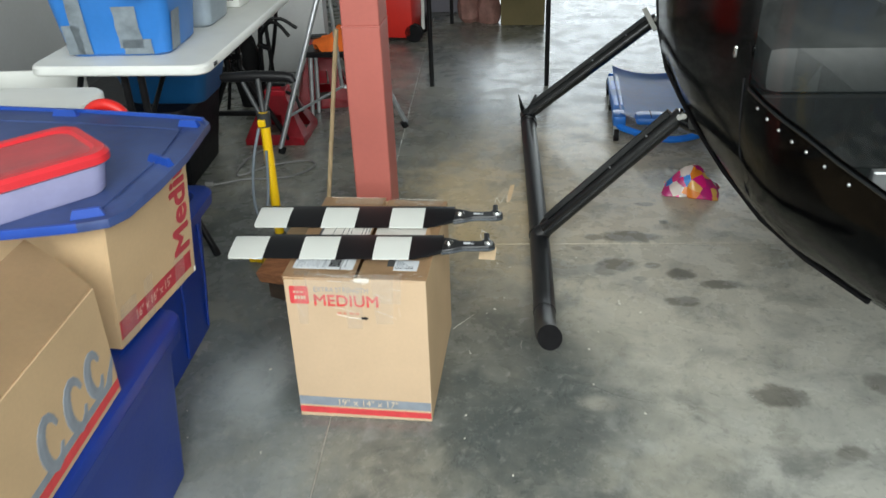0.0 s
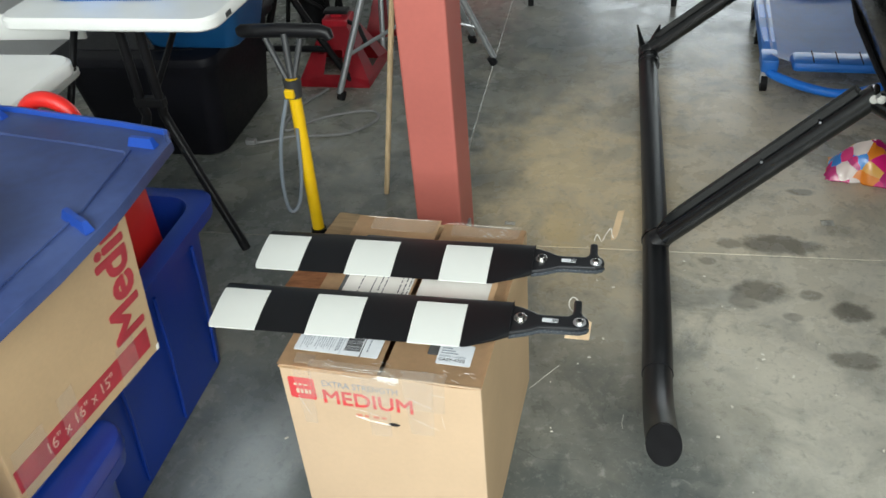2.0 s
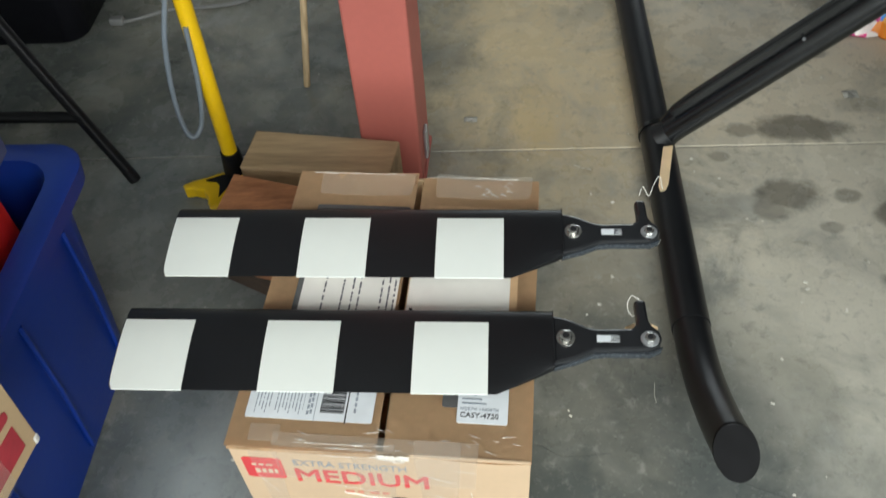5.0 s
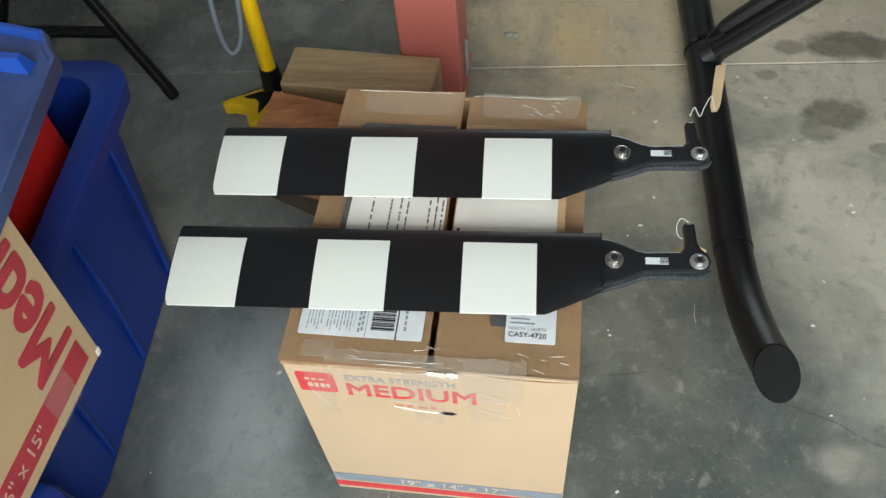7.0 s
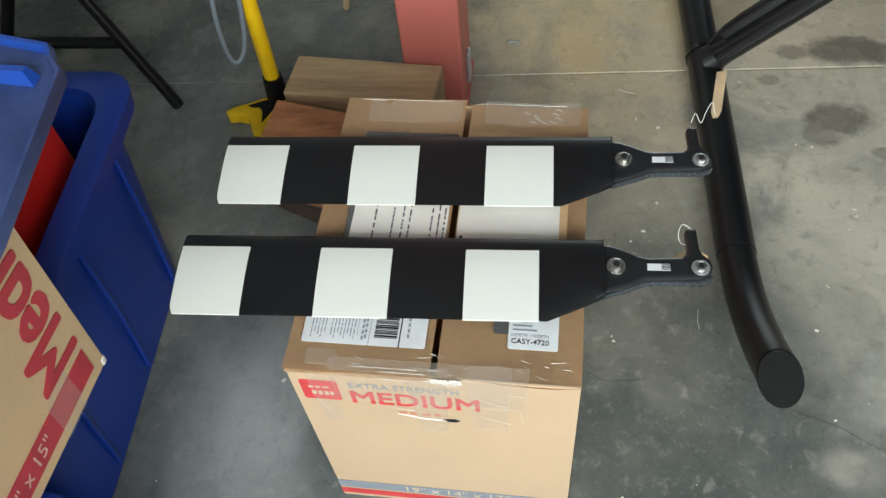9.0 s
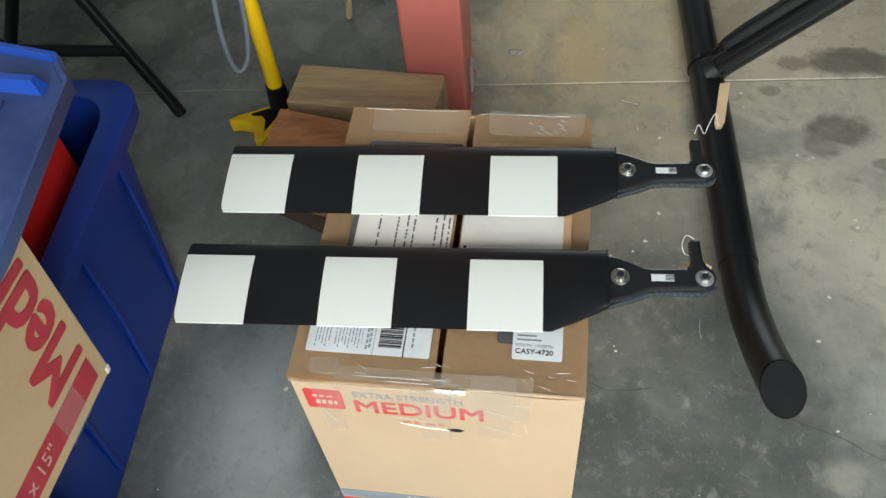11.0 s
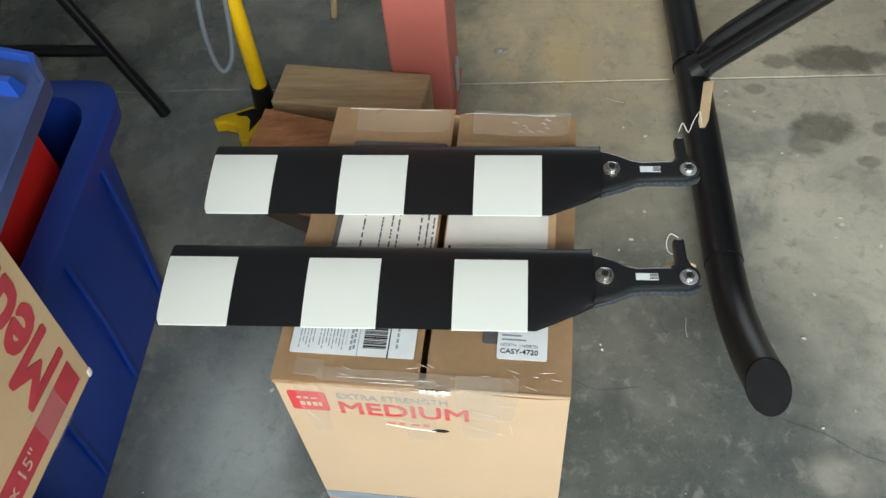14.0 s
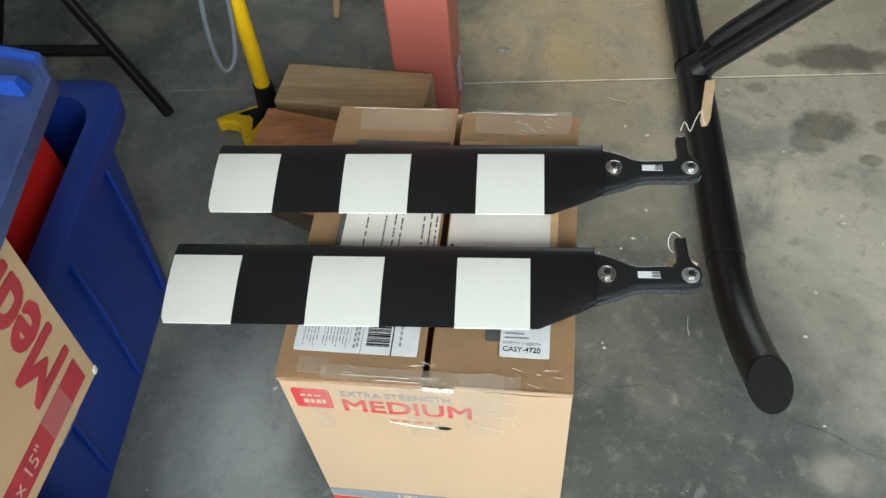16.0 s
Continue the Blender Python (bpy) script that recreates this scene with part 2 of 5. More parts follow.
M_SKYBLUE = mat("sky_blue_tote_plastic", (0.03, 0.185, 0.55), 0.4, vary=0.08, scale=5, trans=0.0)
M_TEALBLUE = mat("teal_blue_tote_plastic", (0.012, 0.11, 0.30), 0.4, vary=0.1, scale=5)
M_RESIDUE = mat("grey_tape_residue", (0.20, 0.235, 0.265), 0.5, vary=0.3, scale=14, bump=0.2)
M_CLEARBIN = mat("hazy_clear_plastic", (0.45, 0.53, 0.60), 0.3, vary=0.12, scale=10, alpha=0.55)
M_LAV = mat("lavender_clear_plastic", (0.44, 0.44, 0.68), 0.25, vary=0.08, scale=10, alpha=0.8, coat=0.3)
M_REDLID = mat("red_plastic_lid", (0.62, 0.025, 0.035), 0.3, vary=0.08, scale=10, coat=0.3)
M_REDLID2 = mat("faded_red_lid_centre", (0.46, 0.06, 0.07), 0.3, vary=0.12, scale=14, coat=0.3)
M_CAN = mat("red_polyethylene", (0.60, 0.018, 0.014), 0.38, vary=0.08, scale=8)
M_WHITEPL = mat("white_table_plastic", (0.74, 0.75, 0.72), 0.45, vary=0.04, scale=9, bump=0.06, fine=200)
M_BLACKTUBE = mat("black_powder_coat", (0.007, 0.007, 0.008), 0.38, spec=0.25, vary=0.2, scale=30)
M_BLACKPL = mat("black_tote_plastic", (0.006, 0.006, 0.009), 0.5, spec=0.2, vary=0.25, scale=8, bump=0.05)
M_JACKRED = mat("red_jack_enamel", (0.42, 0.012, 0.025), 0.4, vary=0.2, scale=10)
M_ORANGE = mat("orange_cloth", (0.85, 0.16, 0.015), 0.8, vary=0.15, scale=12, bump=0.4)
M_CORD = mat("white_cord", (0.22, 0.22, 0.215), 0.6, vary=0.1)
M_CREEP = mat("blue_creeper_plastic", (0.02, 0.17, 0.60), 0.38, vary=0.12, scale=7, spec=0.5)
M_CREEPBR = mat("bright_blue_rail", (0.012, 0.20, 0.80), 0.3, vary=0.08, scale=7)
M_COOLER = mat("red_cooler_plastic", (0.74, 0.028, 0.018), 0.4, vary=0.06, scale=6)
M_BAG = mat("pink_paper_bag", (0.36, 0.19, 0.16), 0.7, vary=0.3, scale=14, bump=0.5)
M_OLIVE = mat("olive_carton", (0.20, 0.16, 0.07), 0.7, vary=0.12, scale=8)
M_LILAC = mat("grey_storage_panel", (0.22, 0.22, 0.26), 0.6, vary=0.1)
M_SCRAP = mat("dull_scrap", (0.36, 0.35, 0.31), 0.8, vary=0.3, scale=60)
M_CHIP = mat("pale_debris", (0.7, 0.68, 0.6), 0.8, vary=0.15)


def snack_bag():
    """Foil print in flat patches of pink, orange, cyan and white."""
    m = mat("printed_foil", (0.8, 0.05, 0.3), 0.25, vary=0.1, scale=20, bump=0.5, fine=50, coat=0.4)
    n, l = m.node_tree.nodes, m.node_tree.links
    co = n.new("ShaderNodeTexCoord")
    v = n.new("ShaderNodeTexVoronoi")
    v.inputs["Scale"].default_value = 26
    l.new(co.outputs["Object"], v.inputs["Vector"])
    sep = n.new("ShaderNodeSeparateColor")
    l.new(v.outputs["Color"], sep.inputs[0])
    r = n.new("ShaderNodeValToRGB")
    r.color_ramp.interpolation = "CONSTANT"
    stops = [(0, (0.85, 0.02, 0.22)), (0.28, (0.95, 0.28, 0.03)), (0.46, (0.9, 0.75, 0.7)), (0.6, (0.03, 0.28, 0.85)), (0.7, (0.95, 0.5, 0.12)), (0.84, (0.6, 0.02, 0.2))]
    els = r.color_ramp.elements
    while len(els) < len(stops):
        els.new(0.5)
    for e, (p, c) in zip(els, stops):
        e.position, e.color = p, (*c, 1)
    l.new(sep.outputs[0], r.inputs[0])
    l.new(r.outputs[0], n["Principled BSDF"].inputs["Base Color"])
    return m


M_FOIL = snack_bag()

# ---- builders ----


def thing(name, label, category, m=None, group="", kind=""):
    ob = new(name)
    ob.empty_display_size = 0.05
    if m is not None:
        ob.matrix_basis = m
    return tagged(ob, label, category, group, kind)


def part(name, bm, material, parent=None, label="", smooth=False):
    me = bpy.data.meshes.new(name)
    bmesh.ops.recalc_face_normals(bm, faces=bm.faces)
    bm.to_mesh(me)
    bm.free()
    me.materials.append(material)
    if smooth:
        me.shade_smooth()
        me.set_sharp_from_angle(angle=radians(38))
    ob = new(name, me)
    ob.parent = parent
    if label:
        ob["label"] = label
    return ob


def add_box(bm, x0, x1, y0, y1, z0, z1, bevel=0.0, m=None, seg=2):
    made = bmesh.ops.create_cube(bm, size=1.0)["verts"]
    for v in made:
        v.co = Vector((x0 + (v.co.x + 0.5) * (x1 - x0), y0 + (v.co.y + 0.5) * (y1 - y0), z0 + (v.co.z + 0.5) * (z1 - z0)))
    if bevel:
        edges = list({e for v in made for e in v.link_edges})
        made = bmesh.ops.bevel(bm, geom=edges, offset=bevel, segments=seg, affect="EDGES", profile=0.5)["verts"]
    if m is not None:
        bmesh.ops.transform(bm, matrix=m, verts=list(set(made)))
    return bm


def box(x0, x1, y0, y1, z0, z1, bevel=0.0, m=None, seg=2):
    return add_box(bmesh.new(), x0, x1, y0, y1, z0, z1, bevel, m, seg)


def add_tube(bm, path, radius, seg=12, flat=(1.0, 1.0), up=None):
    """A tube of round or oval section along a path. radius: one, or one for each point."""
    pts = [Vector(p) for p in path]
    radii = radius if isinstance(radius, (list, tuple)) else [radius] * len(pts)
    ref = Vector(up) if up else None
    rings, last = [], None
    for i, p in enumerate(pts):
        d = (pts[min(i + 1, len(pts) - 1)] - pts[max(i - 1, 0)]).normalized()
        if ref is not None:
            a = ref - d * ref.dot(d)
        elif last is None:
            a = d.orthogonal()
        else:
            a = last - d * last.dot(d)
        a.normalize()
        last = a
        b = d.cross(a)
        rings.append([bm.verts.new(p + radii[i] * (flat[0] * math.cos(k * math.tau / seg) * a + flat[1] * math.sin(k * math.tau / seg) * b)) for k in range(seg)])
    for r, s in zip(rings, rings[1:]):
        for k in range(seg):
            bm.faces.new((r[k], r[(k + 1) % seg], s[(k + 1) % seg], s[k]))
    bm.faces.new(rings[0])
    bm.faces.new(rings[-1])
    return bm


def tube(path, radius, seg=12, flat=(1.0, 1.0), up=None):
    return add_tube(bmesh.new(), path, radius, seg, flat, up)


def smooth_path(points, steps=6):
    """Catmull-Rom through the points."""
    p = [Vector(q) for q in points]
    p = [2 * p[0] - p[1]] + p + [2 * p[-1] - p[-2]]
    out = []
    for i in range(1, len(p) - 2):
        for k in range(steps):
            t = k / steps
            a, b, c, d = p[i - 1:i + 3]
            out.append(0.5 * (2 * b + (c - a) * t + (2 * a - 5 * b + 4 * c - d) * t * t + (3 * b - a - 3 * c + d) * t ** 3))
    return out + [p[-2]]


def prism(outline, z0, z1, bevel=0.0, m=None):
    """An outline in x and y, raised from z0 to z1."""
    bm = bmesh.new()
    f = bm.faces.new([bm.verts.new((x, y, z0)) for x, y in outline])
    up = bmesh.ops.extrude_face_region(bm, geom=[f])["geom"]
    tops = [g for g in up if isinstance(g, bmesh.types.BMVert)]
    bmesh.ops.translate(bm, vec=(0, 0, z1 - z0), verts=tops)
    if bevel:
        rim = [e for e in bm.edges if all(abs(v.co.z - z1) < 1e-6 for v in e.verts)]
        bmesh.ops.bevel(bm, geom=rim, offset=bevel, segments=2, affect="EDGES", profile=0.5)
    if m is not None:
        bmesh.ops.transform(bm, matrix=m, verts=bm.verts)
    return bm


def round_rect(x0, x1, y0, y1, r, n=5):
    out = []
    for cx, cy, a in ((x1 - r, y1 - r, 0), (x0 + r, y1 - r, 90), (x0 + r, y0 + r, 180), (x1 - r, y0 + r, 270)):
        out += [(cx + r * math.cos(radians(a + 90 * k / n)), cy + r * math.sin(radians(a + 90 * k / n))) for k in range(n + 1)]
    return out


def loft(rings, close=True, caps=(True, True)):
    """Faces between rings of equally many points."""
    bm = bmesh.new()
    vs = [[bm.verts.new(p) for p in r] for r in rings]
    for r, s in zip(vs, vs[1:]):
        k = len(r)
        for i in range(k if close else k - 1):
            bm.faces.new((r[i], r[(i + 1) % k], s[(i + 1) % k], s[i]))
    if caps[0]:
        bm.faces.new(vs[0])
    if caps[1]:
        bm.faces.new(vs[-1])
    return bm


def patch(rows):
    """An open sheet through a grid of points."""
    return loft(rows, close=False, caps=(False, False))


def text_part(name, text, size, m, material, parent, stretch=1.0, lift=0.0006, bold=0.0):
    """Letters of the built-in font, as a thin mesh; local x runs along the line."""
    cu = bpy.data.curves.new(name, "FONT")
    cu.body, cu.size, cu.extrude, cu.resolution_u = text, size, lift / 2, 3
    tmp = new(name, cu)
    me = bpy.data.meshes.new_from_object(tmp.evaluated_get(bpy.context.evaluated_depsgraph_get()))
    bpy.data.objects.remove(tmp)
    me.transform(m @ Matrix.Diagonal((stretch, 1, 1, 1)))
    if bold:  # heavier strokes: the letters again, a little to either side
        bm = bmesh.new()
        bm.from_mesh(me)
        base, n = bm.faces[:], m.to_3x3()
        for k, (dx, dy) in enumerate(((1, 0), (-1, 0), (0, 1), (0, -1), (0.7, 0.7), (-0.7, -0.7), (0.7, -0.7), (-0.7, 0.7))):
            extra = bmesh.ops.duplicate(bm, geom=base)["geom"]
            bmesh.ops.translate(bm, vec=n @ Vector((dx * bold, dy * bold, 0.00003 * (k + 1))), verts=[g for g in extra if isinstance(g, bmesh.types.BMVert)])
        bm.to_mesh(me)
        bm.free()
    me.materials.clear()
    me.materials.append(material)
    ob = new(name, me)
    ob.parent = parent
    return ob


def facing(origin, right, up):
    """A frame for flat prints: local x along right, y along up."""
    r, u = Vector(right).normalized(), Vector(up).normalized()
    n = r.cross(u)
    return Matrix(((r.x, u.x, n.x, origin[0]), (r.y, u.y, n.y, origin[1]), (r.z, u.z, n.z, origin[2]), (0, 0, 0, 1)))


def bin_shell(w, d, h, taper, wall=0.004, r=0.035, rim=0.02, rim_h=0.025, open_top=True):
    """A tapered bin with rounded corners and a rolled rim, its base centred at the origin."""
    def ring(grow, z, cut=0.0):
        return [(x, y, z) for x, y in round_rect(-w / 2 - grow, w / 2 + grow, -d / 2 - grow, d / 2 + grow, r + max(cut, 0))]
    rings = [ring(-taper - 0.01, 0), ring(-taper, 0.01), ring(-taper * 0.15, h - rim_h - 0.01), ring(rim, h - rim_h), ring(rim + 0.003, h - 0.004), ring(rim - 0.003, h)]
    if open_top:
        rings += [ring(-0.014, h), ring(-0.018, h - 0.012), ring(-taper * 0.2 - 0.014, h - 0.05), ring(-taper - wall, 0.02)]
    return loft(rings)

# ---- setting ----
ROT = pose(0, 0, 0, 0, 0, 2.0)  # the slab joints run two degrees off the carton
floor = thing("floor", "sealed grey concrete floor with oil spots and saw-cut joints", "floor", kind="structure")
part("joint_filler", box(-3.4, 6.4, -4.5, 8.2, -0.12, -0.003), M_JOINT, floor)
JX, JY, GAP = -0.096, 0.982, 0.0022
for x0, x1 in ((-3.4, JX - GAP), (JX + GAP, 6.4)):
    for y0, y1 in ((-4.5, JY - GAP), (JY + GAP, 8.2)):
        bm = box(x0, x1, y0, y1, -0.1, 0.0)
        bmesh.ops.bevel(bm, geom=[e for e in bm.edges if all(v.co.z > -0.01 for v in e.verts)], offset=0.0015, segments=1, affect="EDGES")
        bmesh.ops.transform(bm, matrix=ROT, verts=bm.verts)
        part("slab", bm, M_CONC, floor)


# Grey for the unseen walls, kept dark to limit bounced light.
M_DIMWALL = mat("unseen_wall_grey", (0.17, 0.175, 0.18), 0.7, vary=0.12, scale=1.5)


M_CRACK = mat("dark_hairline_crack", (0.075, 0.08, 0.077), 0.9, vary=0.3, scale=40)


def crack(points, width):
    """A hairline crack: a flat ragged strip lying just on the slab."""
    pts = smooth_path([(x, y, 0.0) for x, y in points], 8)
    rows = []
    for k, q in enumerate(pts):
        d = (pts[min(k + 1, len(pts) - 1)] - pts[max(k - 1, 0)]).normalized()
        side = Vector((-d.y, d.x, 0)) * width * (0.25 + abs(noise.noise(q * 70))) * math.sin(math.pi * (k + 0.5) / len(pts)) ** 0.5
        q = q + Vector((-d.y, d.x, 0)) * 0.004 * noise.noise(q * 25)
        rows.append([tuple(q - side + Vector((0, 0, 0.0006))), tuple(q + Vector((0, 0, 0.0009))), tuple(q + side + Vector((0, 0, 0.0006)))])
    part("crack", patch(rows), M_CRACK, floor, "dark hairline crack")


crack([(0.535, 0.19), (0.592, 0.172), (0.643, 0.149), (0.691, 0.121), (0.80, 0.09)], 0.0009)
crack([(0.20, 0.245), (0.26, 0.225), (0.33, 0.235)], 0.0006)
crack([(-0.70, 0.70), (-0.655, 0.665), (-0.632, 0.615), (-0.60, 0.57)], 0.0005)


def wall(name, pieces, label, material=M_WALL):
    w = thing(name, label, "wall", kind="structure")
    for p in pieces:
        part("panel", box(*p, m=ROT), material, w)
    return w


wall("wall_west", [(-2.15, -2.0, -4.5, 8.2, 0, 5.2)], "light grey painted hangar side wall")
wall("wall_partition", [(-2.0, -0.66, 3.22, 3.34, 0, 2.6)], "light grey partition wall behind the clutter")
# Unseen walls and ceiling close the room; greys and height set the bounced light.
wall("wall_east", [(6.0, 6.15, -4.5, 8.2, 0, 5.2)], "unseen hangar side wall in dull grey", M_DIMWALL)
wall("wall_north", [(-2.0, -0.15, 8.0, 8.15, 0, 5.2), (3.6, 6.0, 8.0, 8.15, 0, 5.2), (-0.15, 3.6, 8.0, 8.15, 2.5, 5.2)], "unseen dull grey end wall with a bright doorway", M_DIMWALL)
wall("wall_south", [(-2.0, -1.3, -4.5, -4.4, 0, 5.2), (5.2, 6.0, -4.5, -4.4, 0, 5.2), (-1.3, 5.2, -4.5, -4.4, 4.8, 5.2)], "unseen dull grey wall round the open hangar door", M_DIMWALL)
tagged(part("ceiling", box(-2.15, 6.15, -4.5, 8.2, 5.2, 5.3, m=ROT), M_CEIL), "unseen plain grey hangar ceiling", "ceiling", kind="structure")
tagged(part("ground", box(-60, 60, -60, 60, -0.3, -0.13), mat("outside_asphalt", (0.2, 0.2, 0.19), 0.9, scale=2)), "pale paved ground outside", "ground", kind="structure")
base = thing("baseboard", "dark rubber baseboard along the side wall", "baseboard", kind="structure")
part("strip", box(-2.0, -1.99, -4.3, 8.0, 0, 0.1, m=ROT), M_RUBBER, base)


def steel_column(m):
    col = thing("steel_column", "square steel post in red oxide primer, standing on concrete", "column", m)
    part("shaft", box(-0.0625, 0.0625, 0, 0.15, 0.012, 0.838, 0.006), M_PRIMER, col)
    part("shaft", box(-0.0615, 0.0615, 0.001, 0.149, 0.838, 5.2, 0.006), M_PRIMER, col)
    part("weld_bead", box(-0.0635, 0.0635, -0.0012, 0.151, 0.835, 0.841, 0.002), M_PRIMER, col, "painted weld seam")
    part("base_plate", box(-0.068, 0.068, -0.006, 0.156, 0, 0.012, 0.003), M_PRIMER, col)
    part("conduit_clip", box(0.0625, 0.0705, 0.055, 0.085, 0.03, 0.11, 0.003), M_ALU, col, "bent aluminium clip")
    return col


steel_column(pose(-0.1005, 0.872, 0, 0, 0, -1))

# ---- carton with the blades ----


def sheet_flap(x0, x1, y0, y1, z, sag, curl, t=0.005, n=9, k=6):
    """A carton flap with thickness: it sags in the middle and its cut edges wander a little."""
    top = []
    for j in range(n):
        v = j / (n - 1)
        row = []
        for i in range(k):
            u = i / (k - 1)
            wob = 0.0016 * noise.noise(Vector((u * 3 + x0 * 20, v * 7, 1.3)))
            row.append((x0 + u * (x1 - x0) + (wob if i in (0, k - 1) else 0), y0 + v * (y1 - y0) + 2 * (wob if j in (0, n - 1) else 0),
                        z - sag * math.sin(v * math.pi) * math.sin(u * math.pi) + curl * u * (1 - v) + wob))
        top.append(row)
    bm = patch(top)
    bmesh.ops.solidify(bm, geom=bm.faces[:], thickness=t)
    return bm


def medium_carton():
    c = thing("moving_carton", "kraft cardboard moving carton taped shut, standing on the floor", "box", pose(0.001, 0.003, 0, 0, 0, -1.9))
    W2, W3, D, H = -0.179, 0.181, 0.462, 0.434
    # Separate browns for front, sides and flaps put some face lighting into the colour.
    part("front_panel", box(W2, W3, 0.0, 0.005, 0.001, H, 0.0015), M_CARD, c)
    part("back_panel", box(W2, W3, D - 0.005, D, 0.001, H - 0.006, 0.0015), M_CARD2, c)
    part("side_panel", box(W2, W2 + 0.005, 0.005, D - 0.005, 0.001, H - 0.004, 0.0015), M_CARD2, c)
    part("side_panel", box(W3 - 0.005, W3, 0.005, D - 0.005, 0.001, H - 0.004, 0.0015), M_CARD2, c)
    part("bottom_panel", box(W2 + 0.005, W3 - 0.005, 0.005, D - 0.005, 0.001, 0.006), M_CARD2, c)
    part("top_flap", sheet_flap(W2 - 0.002, 0.0005, -0.0005, D, H + 0.003, 0.004, -0.002), M_CARD_TOP, c)
    part("top_flap", sheet_flap(0.0085, W3 + 0.0005, -0.0005, D - 0.004, H - 0.001, 0.004, 0.0), M_CARD_TOP, c)
    part("torn_edge", box(W2 - 0.001, -0.002, -0.0014, 0.0, H - 0.006, H - 0.001, 0.0005), M_CARD_EDGE, c, "crushed corrugated edge")
    # printing on the front
    fr = lambda x, z, lift=0.0003: facing((x, -lift, z), (1, 0, 0), (0, 0, 1))
    part("grey_band", prism([(W2 + 0.001, 0.04), (W3 - 0.001, 0.036), (W3 - 0.001, 0.063), (W2 + 0.001, 0.068)], 0, 0.0006, m=fr(0, 0)), M_GREY_INK, c, "blue-grey printed band")
    part("red_band", prism([(W2 + 0.001, 0.014), (W3 - 0.001, 0.010), (W3 - 0.001, 0.029), (W2 + 0.001, 0.034)], 0, 0.0006, m=fr(0, 0)), M_RED_INK, c, "red printed band")
    text_part("size_print", '19" x 14" x 17"', 0.026, fr(-0.075, 0.0435, 0.001) @ pose(0, 0, 0, 0, 0, -0.7), M_CREAM_INK, c, 1.05)
    logo = part("red_logo", prism(round_rect(-0.0245, 0.0245, -0.0255, 0.0255, 0.005), 0, 0.0006, m=fr(-0.143, 0.3835)), M_RED_INK, c, "red square printed mark")
    for x, z, w, hh in ((-0.011, 0.009, 0.006, 0.005), (-0.002, 0.009, 0.006, 0.004), (0.008, 0.009, 0.008, 0.003), (-0.009, -0.007, 0.006, 0.010), (-0.001, -0.007, 0.005, 0.010), (0.007, -0.007, 0.006, 0.010), (0.014, -0.007, 0.004, 0.010)):
        part("mark_bar", prism(round_rect(x - w / 2, x + w / 2, z - hh / 2, z + hh / 2, 0.001), 0, 0.0004, m=fr(-0.143, 0.3835, 0.001)), M_CREAM_INK, logo)
    text_part("medium_print", "MEDIUM", 0.0455, fr(-0.108, 0.3545), M_RED_INK, c, 0.99, bold=0.0007)
    text_part("strength_print", "EXTRA STRENGTH", 0.0195, fr(-0.105, 0.395), M_GREY_INK, c, 0.86)
    for k, w in enumerate((0.011, 0.008, 0.012, 0.009)):
        part("small_print_bar", prism(round_rect(-0.048 + k * 0.0155, -0.048 + k * 0.0155 + w, 0.3305, 0.3365, 0.001), 0, 0.0006, m=fr(0, 0)), M_FADED_INK, c)
    # No opening is cut: the slot's dark inside is a flat black shape.
    part("hand_slot", prism([(0.009, 0.3205), (0.015, 0.3245), (0.025, 0.325), (0.032, 0.3215), (0.026, 0.317), (0.012, 0.3175)], 0, 0.0008, m=fr(0, 0)), M_INK_AND_GAPS, c, "half-torn hand slot, its dark opening painted flat black")
    part("slot_cut", tube([(-0.05, -0.0005, 0.331), (-0.02, -0.0005, 0.322), (0.014, -0.0005, 0.319)], 0.0011, 6), M_FILM_GLINT, c)

    def tape(rows, name="tape_strip"):
        part(name, patch(rows), M_TAPE, c, "wrinkled clear packing tape", smooth=True)

    def hang(x0, x1, z0, over, seed):
        rows = []
        for j in range(9):
            s = j / 8 * (over + (0.434 - z0))
            row = []
            for i in range(7):
                x = x0 + (x1 - x0) * i / 6
                w = 0.0009 * (1 + noise.noise(Vector((x * 60, s * 40, seed))))
                row.append((x, over - s, 0.4365 + w) if s < over else (x + 0.1 * (s - over) * (0.5 - i / 6), -0.0022 - w, 0.4365 - (s - over)))
            rows.append(row)
        tape(rows)

    # Highlights along the tape's wrinkles, painted as thin pale strips.
    for x, y, z, dx, dz, q in ((-0.07, 0, 0.429, 0.05, -0.002, 1), (-0.01, 0, 0.431, 0.04, 0.001, 2), (0.015, 0, 0.424, 0.02, -0.004, 1.6), (0.05, 0, 0.395, 0.045, -0.02, 1), (0.055, 0, 0.345, 0.05, -0.022, 0.8), (-0.06, 0, 0.352, 0.06, -0.012, 0.7), (0.09, 0, 0.41, 0.03, -0.004, 0.7), (-0.155, 0, 0.37, 0.02, -0.05, 0.6), (0.11, 0, 0.36, 0.004, -0.03, 0.7)):
        part("tape_crease", tube([(x + dx * u, -0.0022, z + dz * u + 0.002 * noise.noise(Vector((x * 90, u * 5, 1)))) for u in (0, 0.2, 0.4, 0.6, 0.8, 1)], [0.0001, 0.0005 * q, 0.0007 * q, 0.0004 * q, 0.0006 * q, 0.0001], 6, flat=(0.4, 1.0), up=(0, 1, 0)), M_FILM_GLINT, c, "thin pale strip painted as a glint on the tape")
    for k in range(9):
        x, y = 0.065 + 0.075 * random.random(), 0.412 + 0.035 * random.random()
